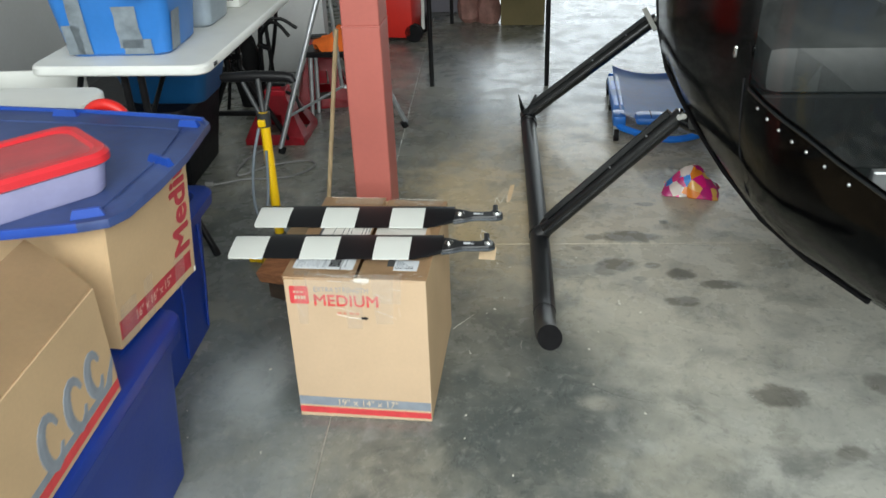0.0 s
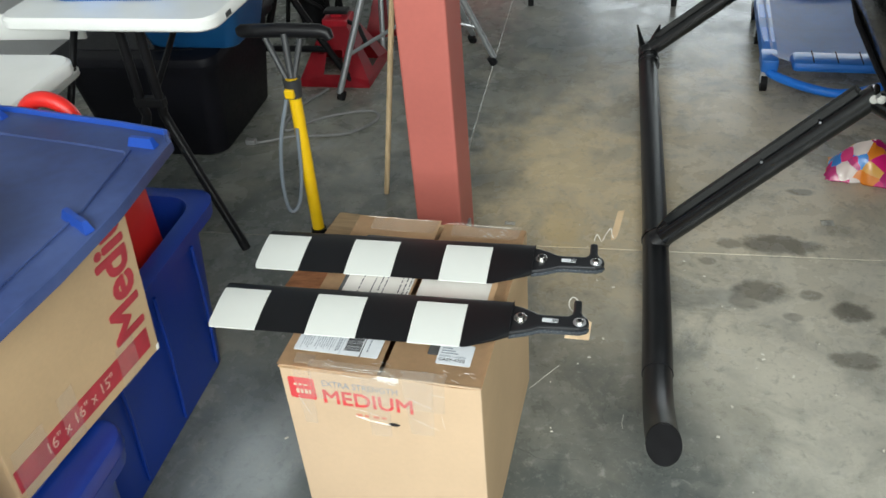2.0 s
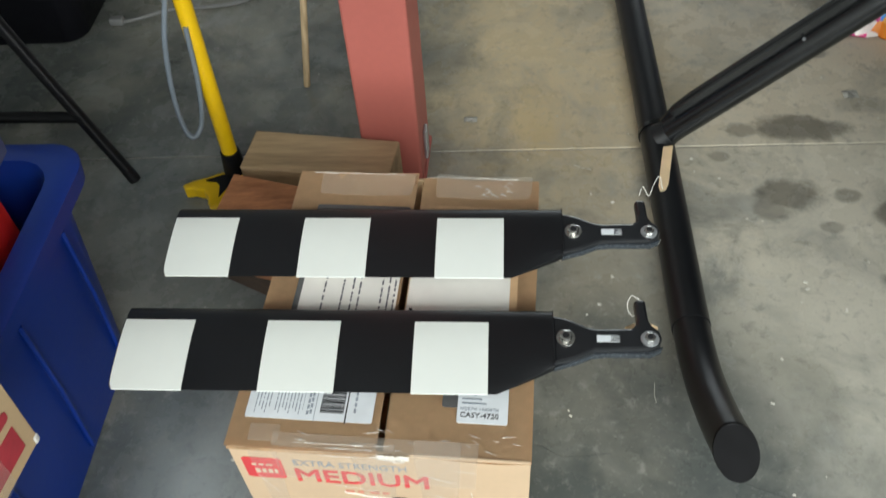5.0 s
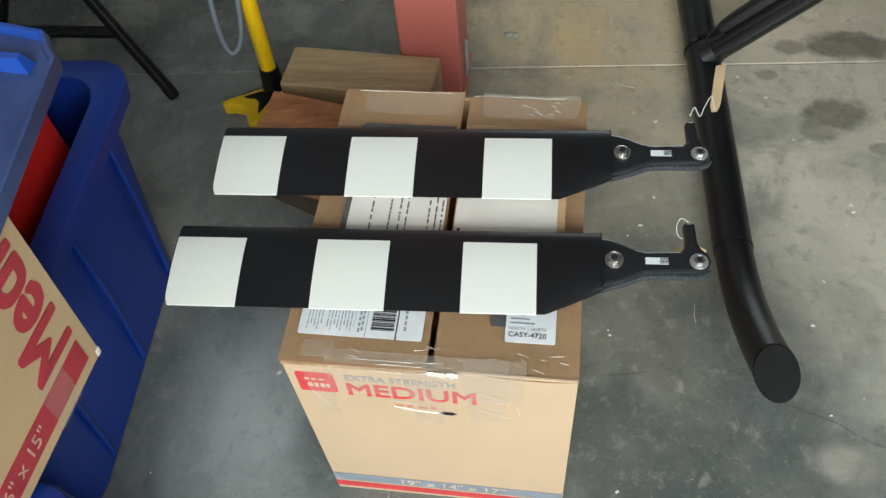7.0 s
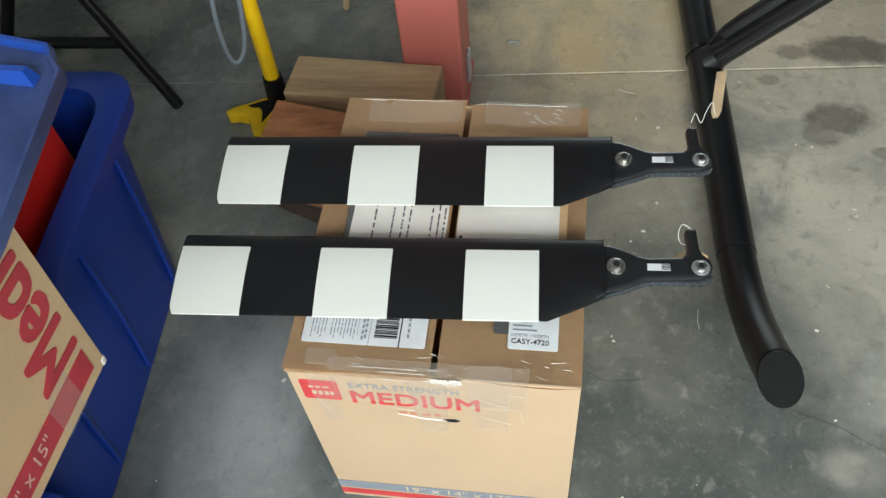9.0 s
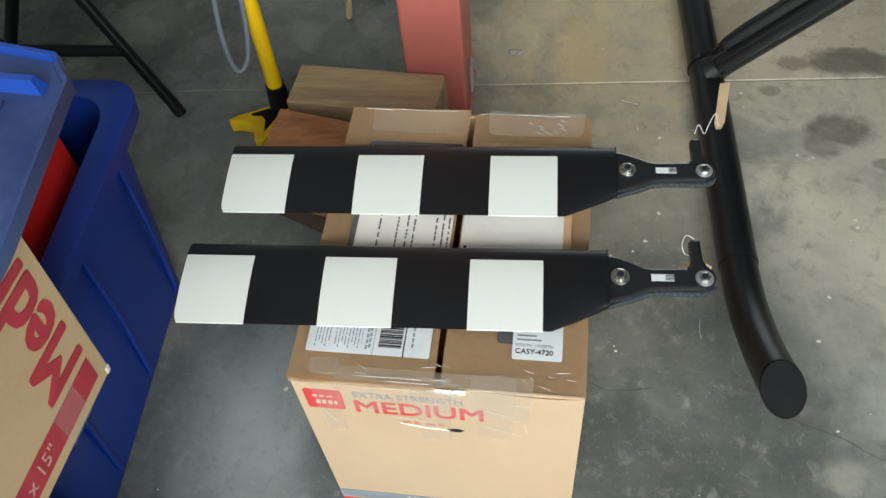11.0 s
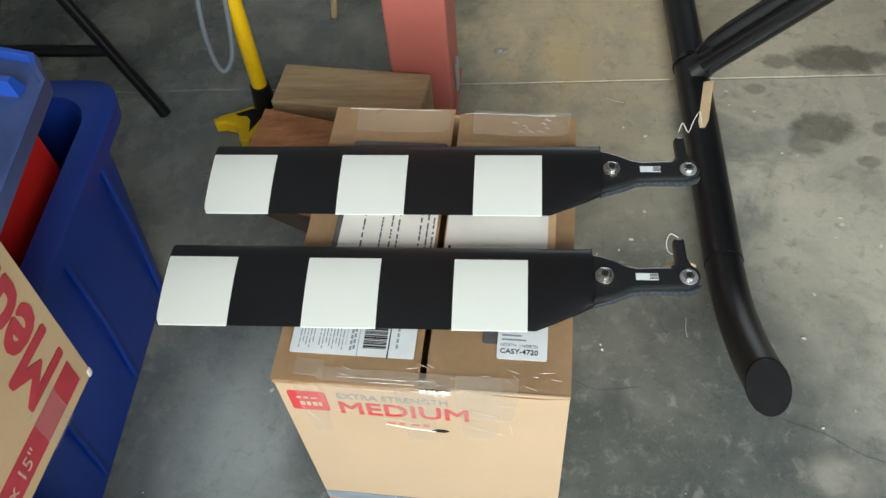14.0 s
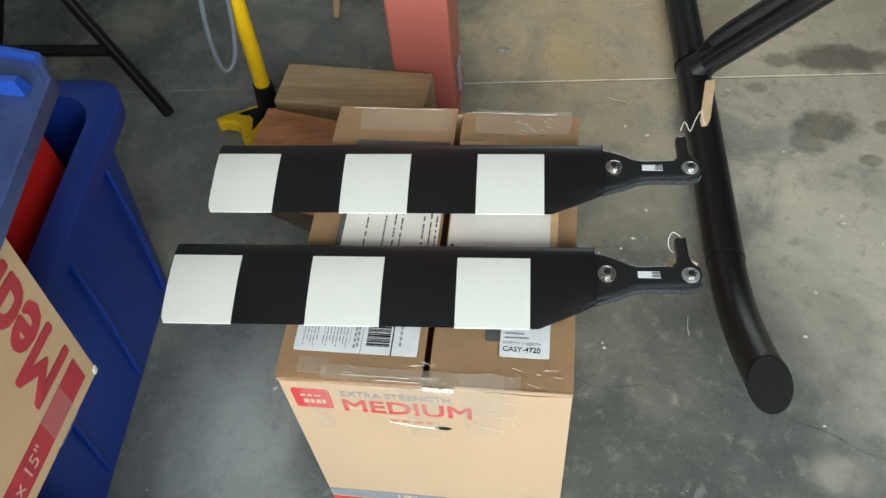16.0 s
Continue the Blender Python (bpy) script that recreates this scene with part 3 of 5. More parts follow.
        part("tape_crease", tube([(x + 0.012 * u, y + 0.003 * math.sin(u * 5), 0.4365) for u in (0, 0.3, 0.6, 1)], [0.0001, 0.0006, 0.0005, 0.0001], 6), M_FILM_GLINT, c, "thin pale strip painted as a glint on the tape")
    for x0, x1, y in ((-0.16, -0.02, 0.459), (0.015, 0.15, 0.455), (-0.10, -0.015, 0.008), (-0.06, -0.004, 0.003)):
        part("tape_crease", tube([(x0 + (x1 - x0) * u, y + 0.002 * noise.noise(Vector((u * 9, x0 * 30, 2))), 0.4375) for u in [q / 9 for q in range(10)]], [0.0002 + 0.0007 * abs(noise.noise(Vector((q * 1.7, x0 * 20, 5)))) for q in range(10)], 6), M_FILM_GLINT, c, "thin pale strip painted as a glint on the tape")
    for k in range(16):
        x, y, a = -0.16 + 0.33 * random.random(), 0.006 + 0.03 * random.random(), random.uniform(-0.9, 0.3)
        size = random.uniform(0.006, 0.02)
        top = 0.4382 if x < 0 else 0.4345
        part("tape_crease", tube([(x + size * u * math.cos(a), y + size * u * math.sin(a) * 0.6, top) for u in (0, 0.3, 0.6, 1)], [0.0001, 0.0004, 0.0003, 0.0001], 6), M_FILM_GLINT, c, "thin pale strip painted as a glint on the tape")
    hang(-0.155, -0.118, 0.298, 0.03, 1)
    hang(-0.03, 0.022, 0.288, 0.012, 2)
    hang(0.045, 0.10, 0.305, 0.02, 3)
    hang(-0.125, 0.12, 0.365, 0.02, 4)
    for sgn, x in ((0, -0.075), (1, 0.1)):
        tape([[(x + dx + 0.01 * noise.noise(Vector((y * 90, dx * 30, 3))), y + 0.004 * noise.noise(Vector((dx * 60, y * 40, 8))), 0.4372 + 0.001 * noise.noise(Vector((dx * 90, y * 60, x)))) for dx in (-0.07, -0.04, 0, 0.04, 0.07)] for y in (0.415, 0.43, 0.445, 0.463)])
    # labels and papers on top
    z = 0.4395
    lab = part("shipping_label", prism(round_rect(-0.165, -0.009, 0.037, 0.135, 0.003), z - 0.0012, z - 0.0004), M_PAPER, c, "white shipping label with a barcode")
    y = 0.048
    for k in range(19):
        w = (0.0008, 0.0016, 0.0011, 0.0022, 0.0008)[k * 3 % 5]
        part("barcode_bar", box(-0.074, -0.045, y, y + w, z - 0.0004, z), M_INK_AND_GAPS, lab)
        y += w + (0.0009, 0.0016, 0.0008)[k % 3]
    part("label_rule", box(-0.0805, -0.0798, 0.035, 0.134, z - 0.0004, z), M_GREY_INK, lab)
    part("label_rule", box(-0.096, -0.0955, 0.05, 0.134, z - 0.0004, z), M_GREY_INK, lab)
    part("label_rule", box(-0.0425, -0.041, 0.035, 0.134, z - 0.0004, z), M_INK_AND_GAPS, lab)
    for x, h0 in ((-0.0905, 0.044), (-0.0865, 0.046), (-0.124, 0.078), (-0.033, 0.05)):
        for q in range(5):
            part("print_line", box(x, x + 0.0028, h0 + 0.008 * q, h0 + 0.008 * q + 0.0055, z - 0.0004, z), M_GREY_INK, lab)
    for k in range(13):
        x = -0.155 + 0.0042 * k + (0.004 if k > 4 else 0)
        y = 0.044 + 0.004 * (k * 5 % 3)
        for q in range(3):
            w = 0.004 + 0.004 * ((k + q) % 3)
            part("print_line", box(x, x + 0.0012, y, y + w, z - 0.0004, z), M_GREY_INK, lab)
            y += w + 0.002
    zr = 0.4358
    lab2 = part("stock_label", prism(round_rect(0.091, 0.152, 0.0475, 0.098, 0.003), zr - 0.0016, zr - 0.0004), M_PAPER, c, "small white stock label")
    text_part("stock_print", "CASY-4720", 0.0098, pose(0.0945, 0.055, zr, 0, 0, -1), M_INK_AND_GAPS, lab2, 1.0)
    text_part("stock_print", "NORTH  I NORTH", 0.006, pose(0.0945, 0.0645, zr, 0, 0, -1), M_GREY_INK, lab2, 0.95)
    for k in range(3):
        part("print_line", box(0.096, 0.096 + 0.03 - 0.006 * k, 0.073 + 0.006 * k, 0.0752 + 0.006 * k, zr - 0.0004, zr), M_GREY_INK, lab2)
    part("pouch", prism(round_rect(-0.142, -0.004, 0.185, 0.392, 0.004), z - 0.002, z - 0.0014), M_POUCH, c, "dark-edged document pouch")
    pap = part("address_sheet", prism(round_rect(-0.134, -0.003, 0.188, 0.345, 0.002), z - 0.0012, z - 0.0004), M_PAPER2, c, "cream address sheet under plastic")
    for x in (-0.104, -0.079, -0.0655, -0.056, -0.026, -0.0165, -0.0085):
        y = 0.2
        while y < 0.33:
            w = random.choice((0.004, 0.006, 0.008, 0.011))
            part("writing_bar", box(x, x + 0.0023, y, min(y + w, 0.335), z - 0.0004, z - 0.0001), M_TYPE, pap)
            y += w + random.choice((0.0018, 0.0018, 0.005))
    part("pouch", prism(round_rect(0.0095, 0.157, 0.185, 0.4, 0.004), zr - 0.002, zr - 0.0014), M_CARD_TOP, c, "clear document pouch")
    pap2 = part("address_sheet", prism(round_rect(0.0105, 0.1465, 0.188, 0.385, 0.002), zr - 0.0012, zr - 0.0004), M_PAPER2, c, "cream sheet under plastic")
    part("writing_bar", box(0.015, 0.019, 0.197, 0.212, zr - 0.0004, zr - 0.0001), M_INK_AND_GAPS, pap2)
    part("dark_sticker", prism(round_rect(0.072, 0.098, 0.068, 0.125, 0.003), zr - 0.0022, zr - 0.0016), M_POUCH, c, "dark grey sticker")
    for k in range(6):
        x = 0.002 + 0.006 * k
        part("torn_tape", patch([[(x + 0.008 * u, -0.002 - 0.003 * abs(noise.noise(Vector((u * 4 + k, v * 5, 3)))), 0.4375 - 0.012 * v + 0.002 * noise.noise(Vector((u * 5, v * 3, k + 0.5)))) for u in (0, 0.3, 0.6, 1)] for v in (0, 0.3, 0.6, 1)]), M_FILM_GLINT, c, "torn white tape film")
    # the front is sheared out a little towards the floor to fit the camera's view
    for ob in c.children_recursive:
        for v in ob.data.vertices if ob.type == "MESH" else ():
            if v.co.y < 0.012:
                v.co.y -= 0.008 * (1 - v.co.z / H)
    return c


medium_carton()


def blade_profile(n=14):
    """Upper and lower surface from the rounded leading edge (y = 0.037) to the thin trailing edge (y = -0.083)."""
    up, lo = [], []
    for k in range(n + 1):
        c = (1 - math.cos(math.pi * k / n)) / 2
        t = 0.6 * (0.2969 * math.sqrt(c) - 0.126 * c - 0.3516 * c * c + 0.2843 * c ** 3 - 0.1036 * c ** 4) * 0.3 / 0.2 * 0.12
        y = 0.037 - 0.12 * c
        mid = 0.012 - 0.004 * c
        up.append((y, mid + t))
        lo.append((y, mid - t * 0.75))
    return up, lo


def rotor_blade(m):
    b = thing("rotor_blade", "black rotor blade with three white bands, lying on the carton", "rotor blade", m, "tail rotor blades")
    up, lo = blade_profile()
    section = up + lo[-2:0:-1]
    k = next(i for i, q in enumerate(up) if q[0] < 0.0125)
    u = (up[k - 1][0] - 0.0125) / (up[k - 1][0] - up[k][0])
    band = [(0.0125, up[k - 1][1] + u * (up[k][1] - up[k - 1][1]))] + up[k:]

    def ring(x, shrink=0.0):
        return [(x, max(y, -0.083 + shrink), z) for y, z in section]
    tip = [(-0.5662, 0.0075), (-0.5652, 0.0035), (-0.563, 0.001)]
    part("blade_skin", loft([ring(x, k) for x, k in tip] + [ring(-0.5), ring(-0.3), ring(-0.1), ring(-0.085), ring(-0.06, 0.012), ring(-0.03, 0.028), ring(-0.015, 0.037)]), M_BLADE, b, smooth=True)
    for x0, x1 in ((-0.565, -0.4725), (-0.3775, -0.283), (-0.1885, -0.0955)):
        rows = []
        for q in range(3):
            x = x0 + (x1 - x0) * q / 2
            rows.append([(x, y, z + 0.0007) for y, z in band] + [(x, -0.0838, up[-1][1] - 0.0005), (x, up[-1][0] + 0.004, lo[-1][1] - 0.0012)])
        if x0 < -0.55:
            rows[0] = [(x + 0.004 * min(1, max(0, -y - 0.072) / 0.011) ** 2, y, z) for x, y, z in rows[0]]
        part("white_band", patch(rows), M_BAND, b, "white painted band", smooth=True)
    fit_out = [(-0.016, 0.031), (-0.004, 0.029), (0.012, 0.023), (0.03, 0.0135), (0.042, 0.011), (0.083, 0.0125), (0.089, 0.018), (0.091, 0.03), (0.0905, 0.054), (0.093, 0.057), (0.103, 0.057), (0.105, 0.054), (0.106, 0.025), (0.11, 0.016),
               (0.118, 0.008), (0.12, -0.002), (0.116, -0.013), (0.104, -0.019), (0.05, -0.0215), (0.036, -0.0225), (0.012, -0.034), (-0.016, -0.0425)]
    part("root_fitting", prism(fit_out, 0.001, 0.0135, 0.004), M_FITTING, b, "black anodised root fitting")
    part("root_flange", prism([(-0.016, -0.0455), (0.012, -0.036), (0.034, -0.026), (0.05, -0.024), (0.104, -0.024), (0.117, -0.018), (0.121, -0.010), (0.104, -0.016), (0.05, -0.019), (0.036, -0.02), (-0.016, -0.043)], 0.0, 0.007, 0.002), M_FLANGE, b, "rounded dark flange")
    part("skin_seam", box(-0.0152, -0.0141, -0.046, 0.033, 0.008, 0.0205), M_INK_AND_GAPS, b)
    for x, y, r in ((0.0005, -0.0045, 0.0125), (0.104, -0.0045, 0.0115)):
        circ = lambda q, n=18: [(x + q * math.cos(k * math.tau / n), y + q * math.sin(k * math.tau / n)) for k in range(n)]
        bolt = part("bolt", prism(circ(r), 0.0133, 0.0155, 0.0008), M_STEEL if x < 0.05 else M_ALU, b, "steel bolt and washer")
        h = circ(r * 0.62, 6 if x > 0.05 else 18)
        part("bolt_head", prism(h, 0.0153, 0.0195 if x > 0.05 else 0.021, 0.0012), M_STEEL, bolt)
        # The bore's darkness is a flat black disc on the head.
        part("bolt_bore", prism(circ(r * 0.34, 12), 0.0193 if x > 0.05 else 0.0208, 0.0198 if x > 0.05 else 0.0213), M_INK_AND_GAPS, bolt)
    pl = part("data_plate", box(0.039, 0.067, -0.0095, 0.0005, 0.0133, 0.014), M_PAPER, b, "small white data plate")
    for k in range(4):
        part("writing_bar", box(0.056 + 0.0008 * (k % 2), 0.068, -0.0082 + 0.0022 * k, -0.0072 + 0.0022 * k, 0.0138, 0.0143), M_INK_AND_GAPS, pl)
    return b


near_blade = rotor_blade(pose(0.225, 0.163, 0.4405, 0, 0, 0.75))
far_blade = copy_thing(near_blade, pose(0.2415, 0.344, 0.4365, 0, 0, 0.6))


def paper_tag(pts, string, label):
    t = thing("paper_tag", label, "tag")
    bm = bmesh.new()
    bm.faces.new([bm.verts.new(p) for p in pts])
    bmesh.ops.solidify(bm, geom=bm.faces[:], thickness=0.0008)
    part("card", bm, M_MANILA, t)
    part("string", tube(smooth_path(string, 5), 0.0005, 6), M_STRING, t, "twisted white string")


def tag_outline(a, b, side, w=0.017):
    """A card from its tied end a to its square end b; side: the way across."""
    a, b, s = Vector(a), Vector(b), Vector(side).normalized()
    d = (b - a)
    return [a - s * w * 0.25, a + s * w * 0.25, a + d * 0.14 + s * w / 2, b + s * w / 2, b - s * w / 2, a + d * 0.14 - s * w / 2]


paper_tag(tag_outline((0.374, 0.424, 0.445), (0.386, 0.495, 0.468), (0.9, -0.1, 0.3), 0.0145),
          [(0.338, 0.408, 0.452), (0.343, 0.416, 0.462), (0.352, 0.41, 0.45), (0.359, 0.424, 0.456), (0.368, 0.437, 0.463), (0.372, 0.428, 0.452), (0.375, 0.428, 0.446)], "manila paper tag on string, tied to a rotor blade")
paper_tag(tag_outline((0.327, 0.204, 0.425), (0.323, 0.184, 0.392), (1.0, 0.1, -0.1), 0.044),
          [(0.322, 0.222, 0.452), (0.312, 0.225, 0.456), (0.306, 0.214, 0.452), (0.31, 0.204, 0.444), (0.322, 0.203, 0.442), (0.330, 0.205, 0.441)], "creased manila paper tag hanging from a rotor blade")

# ---- timber, pump, stick ----
M_SHADEWOOD = wood("shade_dark_timber", (0.06, 0.04, 0.028), (0.09, 0.06, 0.04), (0.8, 8, 8))
tagged(part("timber_block", box(0.0, 0.312, -0.112, 0.0, 0, 0.16, 0.004, pose(-0.385, 0.876, 0, 0, 0, -6)), M_OLDWOOD), "weathered sawn timber block on the floor", "timber")
# Added block, coloured dark for the black gap below the offcut; also props it.
tagged(part("timber_scrap", box(0.0, 0.19, 0.0, 0.10, 0, 0.072, 0.003, pose(-0.43, 0.602, 0, 0, 0, -25)), M_SHADEWOOD), "added dark block under an offcut, standing in for shade", "timber")
tagged(part("timber_offcut", box(0.0, 0.23, 0.0, 0.19, -0.042, 0.0, 0.003, pose(-0.456, 0.568, 0.112, 15, -5, -18)), M_REDWOOD), "reddish timber offcut resting on an added block beside the carton", "timber")
tagged(part("wooden_stick", tube([(-0.362, 1.225, 0), (-0.315, 1.235, 0.35), (-0.262, 1.245, 0.74)], 0.0085, 10), M_STICK), "pale thin wooden stick leaning towards the post", "stick")


def floor_pump():
    p = thing("floor_pump", "yellow bicycle floor pump with a black handle", "bicycle pump")
    bot, top = Vector((-0.455, 0.868, 0.06)), Vector((-0.462, 0.898, 0.55))
    part("barrel", tube([bot, top], 0.0168, 18), M_YELLOW, p, smooth=True)
    part("barrel_collar", tube([bot + Vector((0, 0, -0.01)), bot + Vector((0, 0.002, 0.045))], [0.025, 0.021], 18), M_BLACKTUBE, p, "black socket", smooth=True)
    part("head_collar", tube([top + Vector((0, 0, -0.05)), top + Vector((0, 0, 0.0))], [0.021, 0.024], 18), M_GREYPL, p, smooth=True)
    part("piston_rod", tube([top, (-0.475, 0.932, 0.655)], 0.009, 12), M_GREYPL, p, smooth=True)
    part("handle", tube([(-0.605, 0.943, 0.655), (-0.595, 0.943, 0.657), (-0.48, 0.945, 0.66), (-0.385, 0.948, 0.657), (-0.365, 0.946, 0.652), (-0.357, 0.942, 0.638)], [0.012, 0.017, 0.019, 0.018, 0.016, 0.011], 14), M_BLACKTUBE, p, "ribbed dark grey handle", smooth=True)
    for dx in (-0.03, 0.02):
        part("brace", tube([(-0.475 + dx * 1.9, 0.94, 0.64), (-0.465 + dx * 0.3, 0.9, 0.54)], 0.008, 8), M_GREYPL, p, smooth=True)
    part("lock_clip", box(-0.478, -0.452, 0.868, 0.885, 0.505, 0.53, 0.004), M_YELLOW, p)
    wing = [(-0.436, 0.868), (-0.455, 0.895), (-0.485, 0.885), (-0.52, 0.866), (-0.555, 0.852), (-0.574, 0.838), (-0.566, 0.826), (-0.545, 0.828), (-0.522, 0.822), (-0.508, 0.806), (-0.503, 0.784), (-0.496, 0.772), (-0.478, 0.775), (-0.462, 0.80), (-0.448, 0.835)]
    foot = part("foot", prism(wing, 0.004, 0.032, 0.006), M_YELLOW, p, "forked yellow foot plate")
    part("grip_pad", prism([(-0.462, 0.872), (-0.49, 0.868), (-0.524, 0.852), (-0.515, 0.847), (-0.498, 0.847), (-0.487, 0.835), (-0.482, 0.80), (-0.472, 0.822), (-0.462, 0.845)], 0.0318, 0.0335), M_BLACKTUBE, foot, "black grip inlay")
    part("foot", prism([(-0.44, 0.875), (-0.415, 0.88), (-0.402, 0.876), (-0.402, 0.862), (-0.415, 0.857), (-0.44, 0.85)], 0.004, 0.028, 0.005), M_YELLOW, p)
    part("hose", tube(smooth_path([(-0.478, 0.878, 0.50), (-0.502, 0.85, 0.40), (-0.514, 0.832, 0.29), (-0.507, 0.815, 0.215), (-0.492, 0.815, 0.195), (-0.476, 0.835, 0.22), (-0.468, 0.86, 0.30), (-0.462, 0.872, 0.42)], 7), 0.0055, 10), M_HOSE, p, "looped grey rubber hose", smooth=True)
    return p


floor_pump()

# ---- helicopter ----
HC = lambda y: 1.462 - 0.045 * (y - 0.6)


def helicopter():
    h = thing("helicopter", "small black helicopter on skids, parked on the hangar floor", "helicopter")
    skid_axis = smooth_path([(0.434, 2.31, 0.036), (0.443, 2.1, 0.036), (0.468, 1.4, 0.036), (0.481, 0.95, 0.036), (0.488, 0.6, 0.036), (0.489, 0.47, 0.042), (0.49, 0.36, 0.062), (0.492, 0.26, 0.103), (0.494, 0.162, 0.163)], 6)

    def slanted(bm, rings):
        """Turn the last rings of a tube into a slanting cut."""
        bm.verts.ensure_lookup_table()
        d = Vector((0, -0.85, 0.53))
        up = Vector((0, 0.53, 0.85))
        end = skid_axis[-1]
        for v in bm.verts[-24 * rings:]:
            v.co -= d * 0.8 * (v.co - end).dot(up)
        return bm
    skid = part("skid", slanted(tube(skid_axis, 0.0335, 24), 1), M_SKID, h, smooth=True)
    end = skid_axis[-1]
    part("skid_cap", slanted(tube([end, end + Vector((0, -0.004, 0.0025))], [0.0345, 0.034], 24), 2), M_RUBBER, skid, "flat black end cap", smooth=True)
    shoe = [p for p in skid_axis if 0.46 < p.y < 2.12]
    part("skid_shoe", tube(shoe, 0.0355, 24), M_SKID, skid, "matte wear shoe", smooth=True)
    for y, r in ((2.16, 0.04), (2.2, 0.041), (1.0, 0.0385)):
        x = 0.481 - 0.03 * (y - 0.95)
        part("clamp_band", tube([(x, y, 0.036), (x, y + 0.012, 0.036)], r, 24), M_STRUT, skid, smooth=True)
    for x, z in ((0.392, 0.135), (0.478, 0.135)):
        part("wheel_bracket", tube([(0.434, 2.25, 0.045), (0.434 + (x - 0.434) * 0.5, 2.29, 0.07), (x, 2.32, z)], [0.028, 0.02, 0.004], 10, flat=(0.5, 1.0)), M_STRUT, skid, "black pointed bracket", smooth=True)
    for a, c, nm in (((0.482, 0.965, 0.06), (0.937, 0.95, 0.52), 1), ((0.435, 2.25, 0.05), (1.03, 2.25, 0.525), 2)):
        a, c = Vector(a), Vector(c)
        d = (c - a).normalized()
        strut = part("strut", tube([a, a + d * 0.04, c], [0.03, 0.027, 0.027], 18), M_STRUT, h, smooth=True)
        off = Vector((-0.006, 0.026, 0.010))
        part("strut_fairing", tube([a + d * 0.02 + off * 0.6, a + d * 0.06 + off * 0.9, a + d * 0.1 + off, c - d * 0.03 + off], [0.02, 0.024, 0.025, 0.025], 16, flat=(1.0, 1.0)), M_STRUT, strut, "gloss black fairing", smooth=True)
        part("fairing_web", box(-0.004, 0.004, 0, 0.045, 0.06, (c - a).length - 0.03, 0.0, Matrix.Translation(a) @ d.to_track_quat("Z", "Y").to_matrix().to_4x4()), M_STRUT, strut)
        part("weld_collar", tube([a - d * 0.0, a + d * 0.025], [0.034, 0.029], 18), M_SKID, strut, smooth=True)
        part("strut_bolt", tube([c - Vector((0.012, 0.03, 0.0)), c + Vector((0.0, 0.03, 0.0))], 0.011, 12), M_STEEL, strut, "bright steel bolt", smooth=True)
        part("strut_nut", tube([c + Vector((-0.004, -0.055, 0.012)), c + Vector((-0.004, -0.040, 0.012))], 0.011, 6), M_STEEL, strut, "bright hex nut")
        part("cross_tube", tube(smooth_path([c - d * 0.02, c + Vector((0.06, -0.06, -0.03)), c + Vector((0.2, -0.1, -0.03)), c + Vector((0.5, -0.05, -0.03))], 4), 0.022, 14), M_STRUT, strut, smooth=True)
        for k in (0.55, 0.8):
            q = a + (c - a) * k + Vector((-0.02, -0.012, 0.018))
            part("clip", box(q.x - 0.003, q.x + 0.003, q.y - 0.003, q.y + 0.003, q.z - 0.002, q.z + 0.004, 0.002), M_ALU, strut)
    part("tie_tag", box(-0.011, 0.011, -0.002, 0.002, -0.075, 0.05, 0.001, pose(0.975, 2.14, 0.555, 10, -30, 0)), M_WHITEPL, h, "white tie strip on the strut")

    # fuselage: sections along y; the columns below the sill are sheet metal, above it acrylic ahead of the door post
    ys = [4.4, 3.6, 3.0, 2.6, 2.2, 1.7, 1.2, 0.8, 0.5, 0.25, 0.125, 0.115, 0.03, -0.046, -0.117, -0.22, -0.35, -0.5, -0.7, -0.85, -0.92]
    half = [0.09, 0.11, 0.16, 0.24, 0.332, 0.478, 0.566, 0.58, 0.58, 0.577, 0.571, 0.570, 0.557, 0.538, 0.515, 0.488, 0.445, 0.38, 0.26, 0.13, 0.01]
    low = [1.15, 1.0, 0.8, 0.64, 0.53, 0.45, 0.41, 0.40, 0.40, 0.41, 0.42, 0.42, 0.43, 0.44, 0.45, 0.465, 0.485, 0.52, 0.60, 0.70, 0.78]
    high = [1.4, 1.5, 1.6, 1.75, 1.8, 1.85, 1.85, 1.85, 1.85, 1.85, 1.84, 1.84, 1.82, 1.79, 1.76, 1.70, 1.62, 1.5, 1.28, 1.05, 0.88]
    NL, NU = 14, 10

    def side(i):
        y, hw, zl, zh = ys[i], half[i], low[i], high[i]
        zs = min(0.893, 0.876 + 0.125 * y) if y < 0.2 else 0.893
        zc = max(min(0.98, zh - 0.2), (zl + zh) / 2 - 0.15) if y > 2 else 0.95
        zc = min(max(zc, zl + 0.02), zh - 0.02)
        zs = min(max(zs, zl + 0.01), zh - 0.015)

        def xat(z):
            if z <= zc:
                q = (zc - z) / (zc - zl)
                return hw * (1 - min(1, q) ** 3.3) ** (1 / 3.3)
            q = (z - zc) / (zh - zc)
            return hw * (1 - min(1, q) ** 2.3) ** (1 / 2.3)
        zz = [zl + (zs - zl) * (1 - math.cos(math.pi / 2 * k / NL)) for k in range(NL + 1)]
        zz += [zs + (zh - zs) * math.sin(math.pi / 2 * k / NU) for k in range(1, NU + 1)]
        return [(HC(y), y, zz[0])] + [(xat(z), y, z) for z in zz[1:-1]] + [(HC(y), y, zz[-1])]

    grid = []
    for i in range(len(ys)):
        s = side(i)
        c = HC(ys[i])
